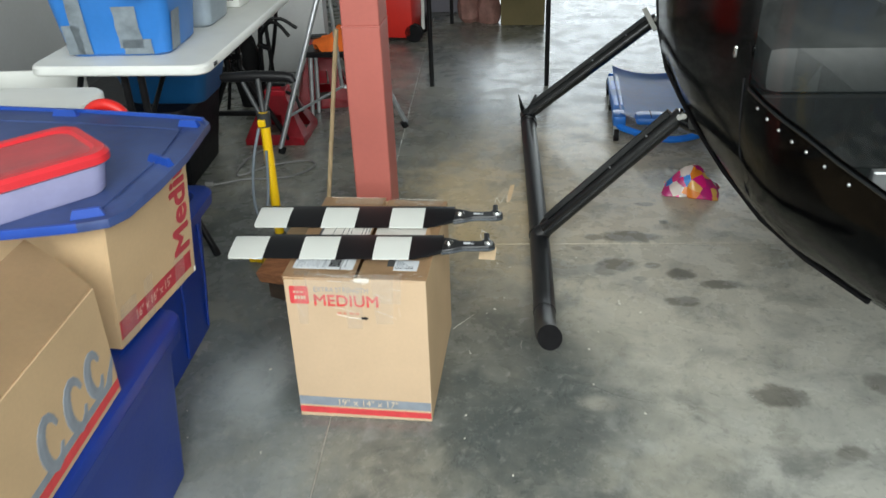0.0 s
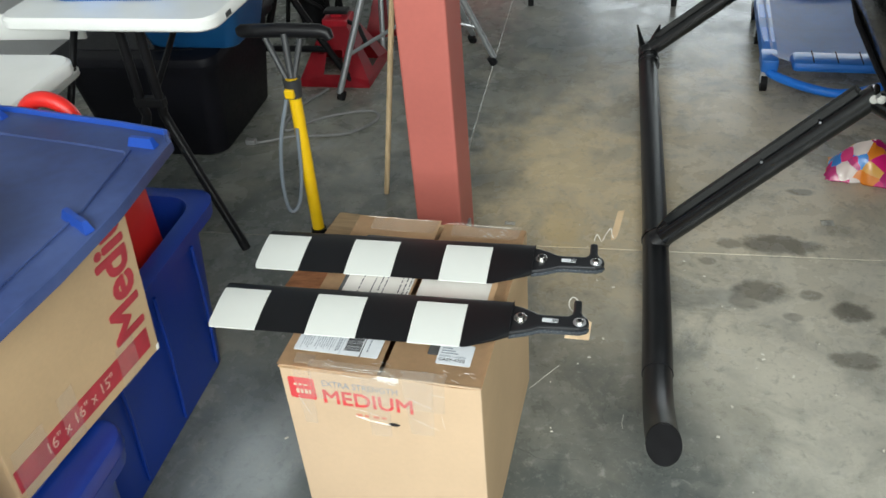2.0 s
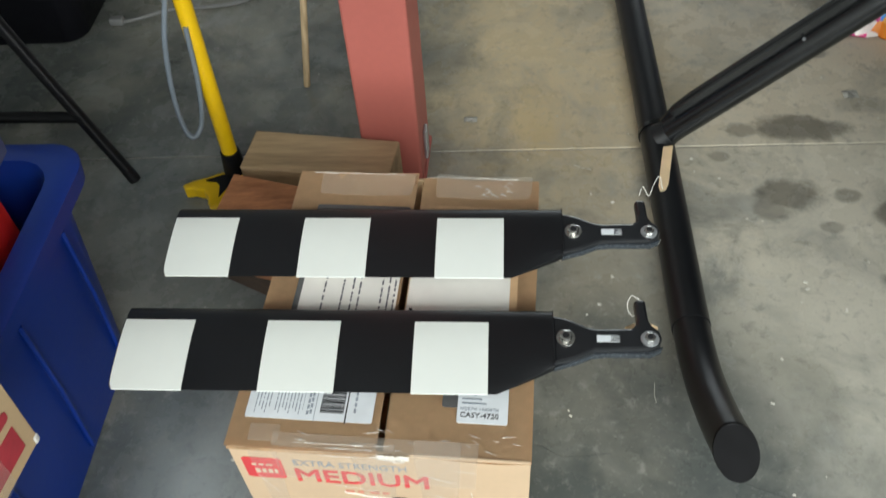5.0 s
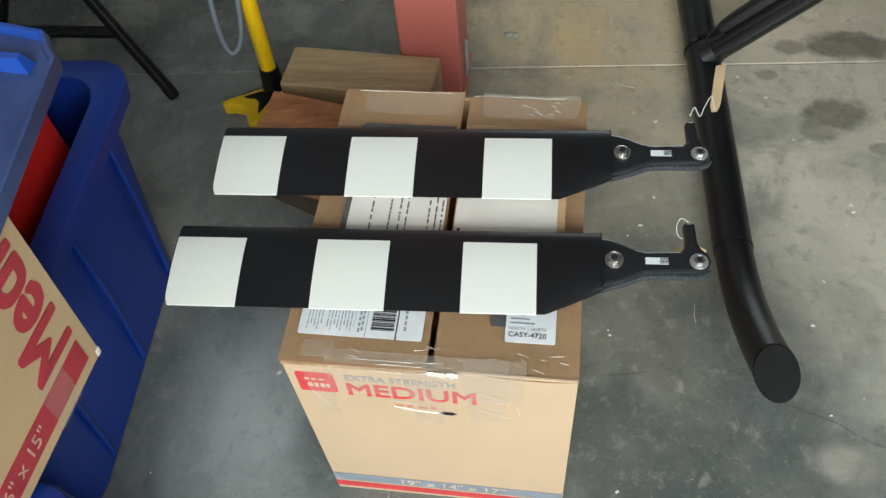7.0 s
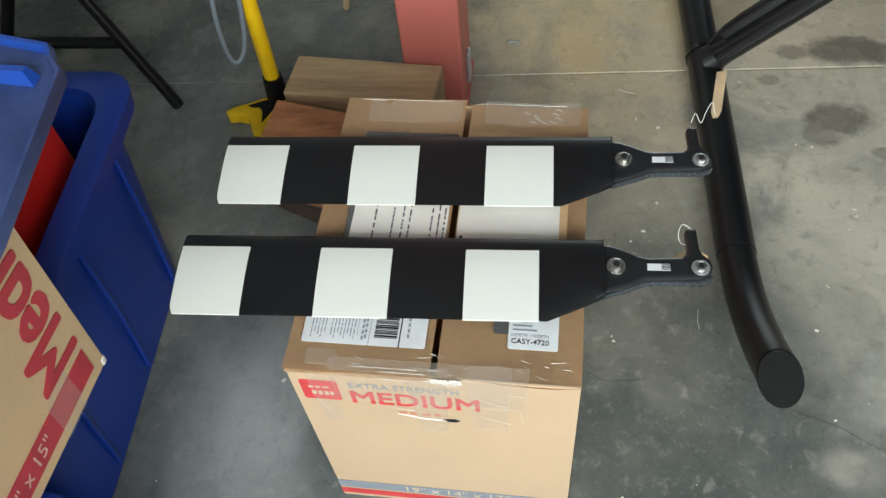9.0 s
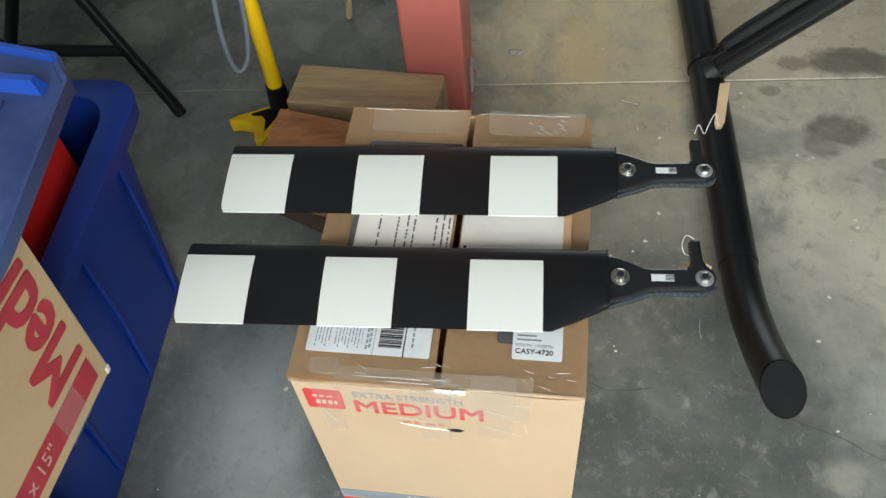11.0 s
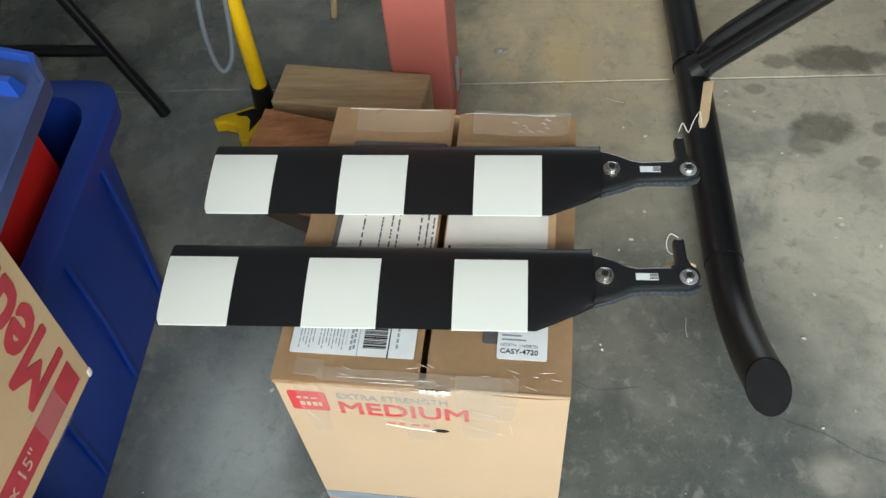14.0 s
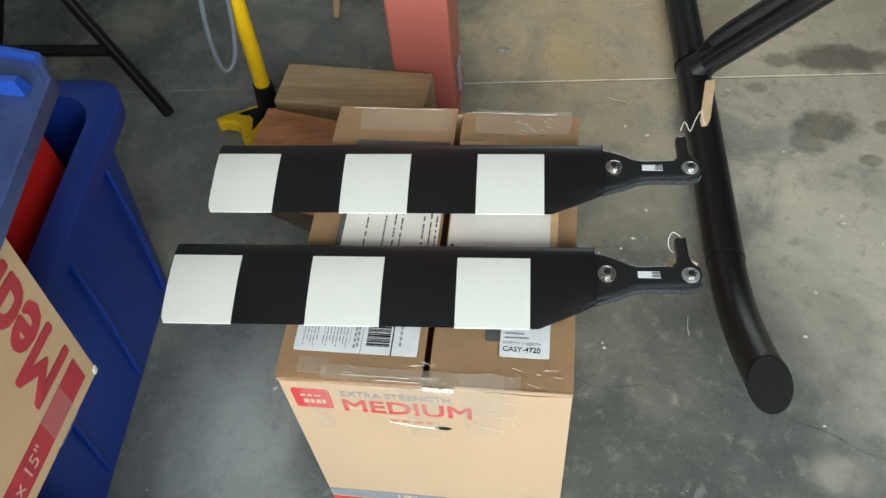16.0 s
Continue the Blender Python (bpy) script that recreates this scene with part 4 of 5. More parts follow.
        left = [(c - x if 0 < k < len(s) - 1 else c, y, z) for k, (x, y, z) in enumerate(s)]
        right = [(c + x if 0 < k < len(s) - 1 else c, y, z) for k, (x, y, z) in enumerate(s)]
        grid.append(left + right[-2:0:-1])
    n = len(grid[0])
    post = ys.index(0.115)

    def pick(test):
        bm = bmesh.new()
        vs = {}
        for i in range(len(ys) - 1):
            for k in range(n):
                kk = k if k < NL + NU else n - 1 - k
                if test(i, kk):
                    quad = [(i, k), (i, (k + 1) % n), (i + 1, (k + 1) % n), (i + 1, k)]
                    for q in quad:
                        if q not in vs:
                            vs[q] = bm.verts.new(grid[q[0]][q[1]])
                    bm.faces.new([vs[q] for q in quad])
        bmesh.ops.solidify(bm, geom=bm.faces[:], thickness=0.004)
        return bm

    part("fuselage", pick(lambda i, k: i < post or k < NL), M_HULL, h, "gloss black painted shell", smooth=True)
    glass = part("windshield", pick(lambda i, k: i >= post and k >= NL), M_GLASS, h, "clear acrylic windshield", smooth=True)
    glass.visible_shadow = False

    def skin(y, f, lift=0.004):
        """A place on the near flank: y along the hull, f from the keel (0) to the sill (1)."""
        i = max(j for j in range(len(ys)) if ys[j] >= y)
        i = min(i, len(ys) - 2)
        t = (ys[i] - y) / (ys[i] - ys[i + 1])
        k = f * NL
        k0 = int(min(k, NL - 1))
        u = k - k0
        a = Vector(grid[i][k0]).lerp(Vector(grid[i][k0 + 1]), u)
        b = Vector(grid[i + 1][k0]).lerp(Vector(grid[i + 1][k0 + 1]), u)
        p = a.lerp(b, t)
        return p + lift * Vector((-0.9, -0.2, -0.2)).normalized()
    part("sill_strip", tube([skin(y, 0.985, 0.003) for y in (0.11, 0.03, -0.046, -0.117, -0.22, -0.35)], 0.004, 8), M_STRUT, h, "black edge strip", smooth=True)
    part("door_gap", tube([skin(0.15 - 0.01 * (1 - f), f, 0.0005) for f in (0.45, 0.6, 0.75, 0.9, 1.0)], 0.003, 6), M_INK_AND_GAPS, h)
    part("hull_rail", tube([skin(y, f, 0.006) for y, f in ((1.95, 0.85), (1.7, 0.8), (1.4, 0.72), (1.1, 0.64), (0.9, 0.6), (0.7, 0.55), (0.45, 0.48), (0.2, 0.42), (0.0, 0.38), (-0.2, 0.36))], 0.006, 8), M_RUBBER, h, "black rubber seam strip", smooth=True)
    for y, f in ((0.06, 0.955), (0.015, 0.95), (-0.03, 0.945), (-0.075, 0.94), (-0.12, 0.94), (-0.18, 0.94), (-0.25, 0.94)):
        p = skin(y, f, 0.002)
        part("screw", tube([p, p + Vector((-0.003, -0.0012, 0))], [0.0042, 0.002], 10), M_ALU, h, "dull screw head", smooth=True)
    for y, z0 in ((0.165, 0.935),):
        part("hinge", box(0.882, 0.892, y - 0.006, y + 0.006, z0, z0 + 0.026, 0.004), M_STEEL if z0 < 0.95 else M_STRUT, h, "small metal hinge")
    part("door_pull", box(0.868, 0.882, 0.60, 0.66, 0.97, 0.985, 0.004), M_STEEL, h, "small metal latch")
    # cabin
    part("cabin_floor", box(HC(0) - 0.40, HC(0) + 0.40, -0.12, 0.86, 0.56, 0.60, 0.01), M_RUBBER, h)
    part("firewall", box(HC(0.9) - 0.5, HC(0.9) + 0.5, 0.86, 0.9, 0.5, 1.7), M_SEAT, h)
    for dx in (-0.26, 0.26):
        seat = part("seat_cushion", box(HC(0.5) + dx - 0.22, HC(0.5) + dx + 0.22, 0.28, 0.78, 0.80, 0.93, 0.04), M_SEAT, h, "pale grey vinyl seat cushion", smooth=True)
        part("seat_base", box(HC(0.5) + dx - 0.21, HC(0.5) + dx + 0.21, 0.31, 0.78, 0.60, 0.80, 0.01), M_RUBBER, seat)
        part("seat_back", box(HC(0.5) + dx - 0.22, HC(0.5) + dx + 0.22, 0.74, 0.85, 0.9, 1.5, 0.04), M_SEAT, seat, smooth=True)
        for px in (-0.08, 0.08):
            part("pedal", box(HC(-0.1) + dx + px - 0.035, HC(-0.1) + dx + px + 0.035, -0.12, -0.1, 0.70, 0.78, 0.006, None), M_ALU, h, "bare metal pedal")
    part("pedal_bar", tube([(HC(-0.1) - 0.38, -0.08, 0.72), (HC(-0.1) + 0.38, -0.08, 0.72)], 0.012, 12), M_ALU, h, "bare metal pedal bar", smooth=True)
    part("console", box(HC(0) - 0.1, HC(0) + 0.1, -0.3, 0.1, 0.6, 1.05, 0.03), M_RUBBER, h)
    return h


helicopter()

# ---- stacked totes and cartons ----


def open_tote():
    cx, cy = -0.748, 0.182
    t = thing("storage_tote", "open navy blue storage tote holding a fuel can", "storage tote", pose(cx, cy, 0, 0, 0, 1.0))
    part("shell", bin_shell(0.43, 0.60, 0.456, 0.035, r=0.06, rim=0.024, rim_h=0.035), M_BLUE, t, smooth=True)
    for k in (-0.16, 0.02, 0.2):
        part("rib", tube([(0.184, k, 0.03), (0.2035, k, 0.22), (0.2115, k, 0.385)], 0.0042, 8), M_BLUE, t, smooth=True)
    return t


open_tote()


def lidded_tote():
    t = thing("storage_tote", "closed navy blue storage tote under a carton", "storage tote", pose(-0.635, -0.56, 0, 0, 0, 0))
    part("shell", bin_shell(0.50, 0.76, 0.42, 0.03, r=0.05, rim=0.015, rim_h=0.03, open_top=False), M_BLUE, t, smooth=True)
    part("lid", prism(round_rect(-0.27, 0.27, -0.40, 0.40, 0.05), 0.42, 0.448, 0.012), M_BLUE, t, smooth=True)
    part("lid_rib", prism(round_rect(-0.2, 0.2, -0.33, 0.33, 0.04), 0.448, 0.4495, 0.001), M_BLUE, t)
    return t


lidded_tote()


def fuel_can():
    c = thing("fuel_can", "red plastic fuel can standing in an open tote", "fuel can")
    part("body", box(-0.79, -0.588, 0.12, 0.385, 0.025, 0.60, 0.035), M_CAN, c, smooth=True)
    part("handle", tube(smooth_path([(-0.765, 0.27, 0.58), (-0.757, 0.285, 0.70), (-0.735, 0.29, 0.765), (-0.69, 0.29, 0.787), (-0.645, 0.29, 0.765), (-0.625, 0.285, 0.70), (-0.62, 0.27, 0.58)], 5), 0.0155, 14), M_CAN, c, smooth=True)
    part("cap", tube([(-0.70, 0.2, 0.59), (-0.70, 0.2, 0.635)], 0.03, 16), M_RUBBER, c, "black screw cap")
    return c


fuel_can()


def plain_carton():
    m = pose(-0.394, -0.002, 0.4575, 0, 0, -6.5)
    c = thing("moving_carton", "brown cardboard carton with dark red print, resting on blue totes", "box", m)
    W, D, H = 0.40, 0.345, 0.3055
    part("side_panel", box(-0.005, 0, -D, 0, 0, H, 0.0015), M_CARD2, c)
    part("side_panel", box(-W, -W + 0.005, -D, 0, 0, H, 0.0015), M_CARD2, c)
    part("back_panel", box(-W + 0.005, -0.005, -0.005, 0, 0, H, 0.0015), M_CARD2, c)
    part("front_panel", box(-W + 0.005, -0.005, -D, -D + 0.005, 0, H, 0.0015), M_CARD2, c)
    part("bottom_panel", box(-W + 0.005, -0.005, -D + 0.005, -0.005, 0, 0.005), M_CARD2, c)
    sd = lambda y, z, lift=0.0003: facing((lift, y, z), (0, 1, 0), (0, 0, 1))
    part("red_band", prism([(-D + 0.004, 0.022), (-0.02, 0.022), (-0.02, 0.068), (-D + 0.004, 0.068)], 0, 0.0006, m=sd(0, 0)), M_RED_INK2, c, "dark red printed band")
    text_part("size_print", '16" x 16" x 15"', 0.032, sd(-0.28, 0.034, 0.001), M_PALE_INK, c, 0.82)
    word = text_part("medium_print", "Medium", 0.1, facing((0.0004, -0.02, 0.078), (0, 0, 1), (0, -1, 0)), M_RED_INK2, c, 0.98, bold=0.0032)
    bm = bmesh.new()  # the print ends at the fold of the top
    bm.from_mesh(word.data)
    bmesh.ops.bisect_plane(bm, geom=bm.verts[:] + bm.edges[:] + bm.faces[:], plane_co=(0, 0, 0.300), plane_no=(0, 0, 1), clear_outer=True)
    bm.to_mesh(word.data)
    bm.free()
    for y0, y1, z0, z1 in ((-0.10, -0.055, 0.0, 0.085), (-0.235, -0.2, 0.005, 0.11), (-0.335, -0.27, 0.0, 0.10)):
        part("tape_strip", patch([[(0.0014 + 0.0006 * noise.noise(Vector((y * 80, z * 80, 2))), y0 + (y1 - y0) * y, z0 + (z1 - z0) * z) for y in (0, 0.33, 0.66, 1)] for z in (0, 0.25, 0.5, 0.75, 1)]), M_TAPE, c, "clear packing tape", smooth=True)
    part("crushed_corner", box(-0.006, 0.0015, -0.008, 0.0015, -0.001, 0.014, 0.003), M_PAPER2, c, "frayed pale corner")
    # the side is sheared outwards so its edge fits the camera's view
    for ob in c.children:
        for v in ob.data.vertices:
            if v.co.x > -0.02:
                v.co.x += 0.105 * v.co.z
    return c


plain_carton()


def swirl_carton():
    c = thing("moving_carton", "brown cardboard carton with a grey swirl print, on a blue tote", "box", pose(-0.383, -0.468, 0.4495, 0, 0, 1.5))
    W, D, H = 0.36, 0.46, 0.24
    part("body", box(-W, 0, -D, 0, 0, H, 0.002), M_CARD2, c)
    sd = facing((0.0004, 0, 0), (0, 1, 0), (0, 0, 1))
    part("red_band", prism([(-D + 0.002, 0.012), (-0.004, 0.012), (-0.004, 0.032), (-D + 0.002, 0.032)], 0, 0.0006, m=sd), M_RED_INK, c, "red printed band")
    part("grey_band", prism([(-D + 0.002, 0.034), (-0.03, 0.034), (-0.004, 0.075), (-0.004, 0.09), (-0.05, 0.05), (-D + 0.002, 0.05)], 0, 0.0006, m=sd), M_GREY_INK, c, "grey printed sweep")
    for y, z, r in ((-0.075, 0.095, 0.034), (-0.155, 0.088, 0.04), (-0.25, 0.085, 0.04)):
        pts = [(0.0006, y + r * 0.75 * math.cos(a), z + r * 1.2 * math.sin(a)) for a in [0.4 + k * 0.42 for k in range(14)]]
        part("swirl", tube(pts, [0.006 + 0.009 * math.sin(math.pi * k / 13) for k in range(14)], 6, flat=(0.12, 1.0), up=(1, 0, 0)), M_GREY_INK, c, "grey printed swirl")
    flap = [[(-0.003 - 0.16 * v, 0.0 - (D + 0.0) * u + 0.085 * v * (1 - u), H + 0.002 + 0.055 * v + 0.006 * math.sin(math.pi * v)) for u in (0, 0.25, 0.5, 0.75, 1)] for v in (0, 0.25, 0.5, 0.75, 1)]
    bm = patch(flap)
    bmesh.ops.solidify(bm, geom=bm.faces[:], thickness=0.004)
    part("flap", bm, M_CARD2, c, "half-raised top flap")
    return c


swirl_carton()


def loose_lid():
    out = [(-0.376, 0.184), (-0.357, 0.16), (-0.340, -0.05), (-0.343, -0.2), (-0.355, -0.33), (-0.376, -0.372), (-0.43, -0.395), (-0.56, -0.428), (-0.75, -0.45), (-1.0, -0.46), (-1.03, -0.43), (-1.03, 0.27), (-1.0, 0.295), (-0.71, 0.262), (-0.48, 0.222), (-0.385, 0.2)]
    t = thing("tote_lid", "dusty blue plastic tote lid lying on a carton", "tote lid")
    cx, cy = -0.68, -0.08
    ins = lambda q, dz: [(x + (cx - x) * q * 0.55, y + (cy - y) * q, dz) for x, y in out]
    Z = 0.764
    part("tray", loft([ins(0.05, Z + 0.003), ins(0.03, Z - 0.003 + 0.015), ins(0.26, Z + 0.016), ins(0.27, Z + 0.0135), ins(0.6, Z + 0.0135)]), M_LID, t)
    rim = [ins(0.0, Z + 0.002), ins(-0.004, Z + 0.010), ins(0.004, Z + 0.020), ins(0.022, Z + 0.0205), ins(0.03, Z + 0.0135), ins(0.03, Z + 0.002), ins(0.0, Z + 0.002)]
    n = len(out)
    far = [k % n for k in range(12, n + 1)]
    near = list(range(0, 7))
    # One rim in two blues: the far edge's light is put into the colour.
    for run, material, label in ((far, M_RIM, "rolled rim, lit edge painted brighter blue"), (near, M_LID, "blue rim in the duller lid colour"), (list(range(6, 13)), M_RIM, "rolled rim, lit edge painted brighter blue")):
        part("rim", patch([[ring[k] for k in run] for ring in rim]), material, t, label, smooth=True)
    for x0, y0, x1, y1 in ((-0.432, 0.152, -0.38, 0.148), (-0.42, -0.062, -0.355, -0.10), (-0.46, -0.36, -0.40, -0.335), (-0.80, 0.235, -0.73, 0.228)):
        a, b = Vector((x0, y0, Z + 0.0135)), Vector((x1, y1, Z + 0.0135))
        d = (b - a)
        s = Vector((-d.y, d.x, 0)).normalized() * 0.008
        bm = bmesh.new()
        lo = [bm.verts.new(v) for v in (a - s, b - s, b + s, a + s)]
        hi = [bm.verts.new(v + Vector((0, 0, 0.017))) for v in (a + d * 0.1 - s * 0.5, b - d * 0.12 - s * 0.5, b - d * 0.12 + s * 0.5, a + d * 0.1 + s * 0.5)]
        bm.faces.new(hi)
        for k in range(4):
            bm.faces.new((lo[k], lo[(k + 1) % 4], hi[(k + 1) % 4], hi[k]))
        part("stacking_lug", bm, M_RIM, t, "raised blue stacking lug")
    part("crease", tube([(-0.418, 0.13, Z + 0.0162), (-0.40, -0.05, Z + 0.0162), (-0.415, -0.32, Z + 0.0162)], 0.0018, 6), M_LID, t)
    return t


loose_lid()


def food_container():
    c = thing("food_container", "clear plastic food container with a red lid, on a tote lid", "food container", pose(-0.595, -0.262, 0.7785, 0, 0, 47.5))
    r = lambda hw, hd, z, q: [(x, y, z) for x, y in round_rect(-hw, hw, -hd, hd, q)]
    part("tub", loft([r(0.132, 0.094, 0.0, 0.04), r(0.136, 0.098, 0.006, 0.04), r(0.147, 0.108, 0.075, 0.045)]), M_LAV, c, "cloudy lavender tub", smooth=True)
    lid = part("lid", loft([r(0.150, 0.111, 0.066, 0.046), r(0.155, 0.116, 0.070, 0.048), r(0.155, 0.116, 0.084, 0.048), r(0.148, 0.109, 0.092, 0.045), r(0.132, 0.093, 0.0915, 0.04), r(0.126, 0.087, 0.086, 0.036)]), M_REDLID, c, "red snap-on lid", smooth=True)
    part("lid_panel", loft([r(0.124, 0.085, 0.0862, 0.036), r(0.112, 0.074, 0.0885, 0.03), r(0.10, 0.062, 0.0885, 0.026), r(0.09, 0.053, 0.0872, 0.024)]), M_REDLID2, lid, "paler lid centre", smooth=True)
    return c


food_container()

# ---- folding table and what is on and under it ----


def folding_table():
    t = thing("folding_table", "white plastic folding table with black wishbone legs", "folding table", pose(-0.915, 1.44, 0, 0, 0, 0))
    W, L = 0.305, 0.61
    rr = lambda g, z, q=0.05: [(x, y, z) for x, y in round_rect(-W - g, W + g, -L - g, L + g, q)]
    part("tabletop", loft([rr(-0.03, 0.695), rr(-0.004, 0.697), rr(0.0, 0.702), rr(0.0, 0.722), rr(-0.006, 0.73), rr(-0.05, 0.731)]), M_WHITEPL, t, smooth=True)
    part("corner_latch", box(0.3045, 0.307, -0.53, -0.50, 0.705, 0.718, 0.001), M_GREYPL, t, "small grey latch slot")
    for s in (-1, 1):
        y = s * 0.50
        leg = part("leg", tube(smooth_path([(-0.03, y, 0.695), (-0.03, y, 0.45), (-0.045, y - s * 0.0, 0.36), (-0.215, y + s * 0.055, 0.012)], 5), 0.0135, 12), M_BLACKTUBE, t, smooth=True)
        leg2 = part("leg", tube(smooth_path([(0.03, y, 0.695), (0.03, y, 0.45), (0.045, y, 0.36), (0.205, y + s * 0.055, 0.012)], 5), 0.0135, 12), M_BLACKTUBE, t, smooth=True)
        for lg, x in ((leg, -0.22), (leg2, 0.209)):
            part("foot_cap", tube([(x, y + s * 0.057, 0.0), (x - 0.012 * (1 if x > 0 else -1), y + s * 0.053, 0.03)], 0.0135, 12), M_RUBBER, lg, smooth=True)
        part("crossbar", tube([(-0.14, y + s * 0.03, 0.165), (0.135, y + s * 0.03, 0.165)], 0.013, 10), M_BLACKTUBE, t, smooth=True)
        part("collar", box(-0.045, 0.045, y - 0.014, y + 0.014, 0.435, 0.465, 0.005), M_BLACKTUBE, t)
    part("brace", tube([(-0.0, -0.48, 0.45), (0.0, -0.1, 0.69)], 0.009, 8), M_BLACKTUBE, t)
    part("brace", tube([(-0.0, 0.48, 0.45), (0.0, 0.1, 0.69)], 0.009, 8), M_BLACKTUBE, t)
    return t


table = folding_table()
tagged(table, group="folding tables")
copy_thing(table, pose(-1.13, 0.005, 0, 0, 0, 1.5))


def taped_tote():
    t = thing("storage_tote", "sky blue storage tote with old tape residue, on a folding table", "storage tote", pose(-0.957, 1.09, 0.7315, 0, 0, 2))
    part("shell", bin_shell(0.43, 0.36, 0.30, 0.035, r=0.04, rim=0.012, open_top=False), M_SKYBLUE, t, smooth=True)
    for x0, x1, z0, z1 in ((-0.165, -0.105, 0.01, 0.11), (0.02, 0.10, 0.03, 0.17), (0.03, 0.13, 0.008, 0.06), (-0.13, -0.08, 0.01, 0.2)):
        y = lambda z: -0.18 + 0.035 * (1 - z / 0.27) * 0.9 - 0.0012
        part("tape_patch", patch([[(x0 + (x1 - x0) * u + 0.006 * noise.noise(Vector((u * 5, v * 9, x0 * 30))), y(z0 + (z1 - z0) * v), z0 + (z1 - z0) * v) for u in (0, 0.25, 0.5, 0.75, 1)] for v in (0, 0.25, 0.5, 0.75, 1)]), M_RESIDUE, t, "grey torn tape residue")
    part("tape_patch", patch([[(0.176 + 0.035 * z / 0.27 + 0.0012 + 0.004, y, z) for y in (-0.12, -0.08, -0.04)] for z in (0.01, 0.06, 0.14)]), M_RESIDUE, t)
    bag = thing("black_bag", "black plastic bag draped over a blue tote", "plastic bag")
    def drape(x0, x1, drop, seed):
        rows = []
        for j in range(11):
            v = j / 10
            row = []
            for i in range(11):
                u = i / 10
                w = noise.noise(Vector((u * 3, v * 3, seed)))
                over = max(0.0, 0.25 - v) * 4
                row.append((x0 + (x1 - x0) * u + 0.02 * w, 0.885 + 0.3 * v - 0.012 * over + 0.02 * w, 1.045 - drop * over * (0.4 + 1.2 * math.sin(math.pi * min(1, u * 1.1)) ** 2) + 0.02 * w))
            rows.append(row)
        bm = patch(rows)
        bmesh.ops.solidify(bm, geom=bm.faces[:], thickness=0.002)
        return bm
    part("film", drape(-0.93, -0.685, 0.075, 4), M_RUBBER, bag, smooth=True)
    white = thing("white_bag", "thin white plastic bag draped over a blue tote", "plastic bag")
    part("film", drape(-1.20, -0.955, 0.05, 9), M_WHITEPL, white, smooth=True)
    return t


taped_tote()


def clear_bin():
    t = thing("clear_bin", "hazy clear plastic bin of odds and ends on the table", "storage bin", pose(-0.875, 1.43, 0.7315))
    part("shell", bin_shell(0.28, 0.26, 0.20, 0.02, r=0.03, rim=0.008), M_CLEARBIN, t, smooth=True)
    part("contents", box(-0.11, 0.11, -0.1, 0.1, 0.01, 0.11, 0.03, pose(0, 0, 0, 0, 0, 12)), M_GREYPL, t, "dark jumbled contents")
    return t


clear_bin()
fan = thing("white_appliance", "small white plastic appliance with a slotted grille, on the table", "appliance", pose(-0.79, 1.70, 0.7315, 0, 0, -8))
part("housing", box(-0.055, 0.055, -0.05, 0.05, 0, 0.24, 0.012), M_WHITEPL, fan, smooth=True)
for k in range(9):
    part("grille_slot", box(-0.038, 0.03, -0.0512, -0.049, 0.03 + 0.012 * k, 0.035 + 0.012 * k), M_GREYPL, fan)


def under_tote():
    t = thing("storage_tote", "teal blue storage tote stacked on a black tote", "storage tote", pose(-1.03, 1.53, 0.4025))
    part("shell", bin_shell(0.40, 0.32, 0.19, 0.04, r=0.04, rim=0.01, open_top=False), M_TEALBLUE, t, smooth=True)
    return t


under_tote()


def black_tote():
    t = thing("storage_tote", "black plastic storage tote on the floor under the table", "storage tote", pose(-1.245, 1.645, 0, 0, 0, 2))
    part("shell", bin_shell(0.56, 0.60, 0.37, 0.05, r=0.06, rim=0.015, open_top=False), M_BLACKPL, t, smooth=True)
    part("lid", prism(round_rect(-0.305, 0.305, -0.325, 0.325, 0.06), 0.37, 0.40, 0.014), M_BLACKPL, t, smooth=True)
    part("lid_panel", prism(round_rect(-0.23, 0.23, -0.25, 0.25, 0.05), 0.40, 0.4025, 0.002), M_BLACKPL, t)
    return t


black_tote()


def folding_chair():
    c = thing("folding_chair", "white plastic folding chair with a black frame", "folding chair", pose(-1.36, 0.83, 0, 0, 0, 3))
    rr = lambda g, z: [(x, y, z) for x, y in round_rect(-0.21 - g, 0.21 + g, -0.2 - g, 0.2 + g, 0.05)]
    part("seat", loft([rr(-0.02, 0.49), rr(0, 0.495), rr(0, 0.51), rr(-0.012, 0.518), rr(-0.08, 0.512)]), M_WHITEPL, c, smooth=True)
    part("backrest", box(-0.2, 0.2, 0.26, 0.275, 0.56, 0.64, 0.007), M_WHITEPL, c, smooth=True)
    for x in (-0.195, 0.195):
        part("leg", tube([(x, -0.24, 0.0), (x, 0.27, 0.66)], 0.011, 10), M_BLACKTUBE, c, smooth=True)
        part("leg", tube([(x * 0.93, 0.26, 0.0), (x * 0.93, -0.1, 0.49)], 0.011, 10), M_BLACKTUBE, c, smooth=True)
    part("stretcher", tube([(-0.19, 0.19, 0.1), (0.19, 0.19, 0.1)], 0.008, 8), M_CAN, c, "red stretcher bar")
    return c


folding_chair()

# ---- jack stands, tripod, cord ----


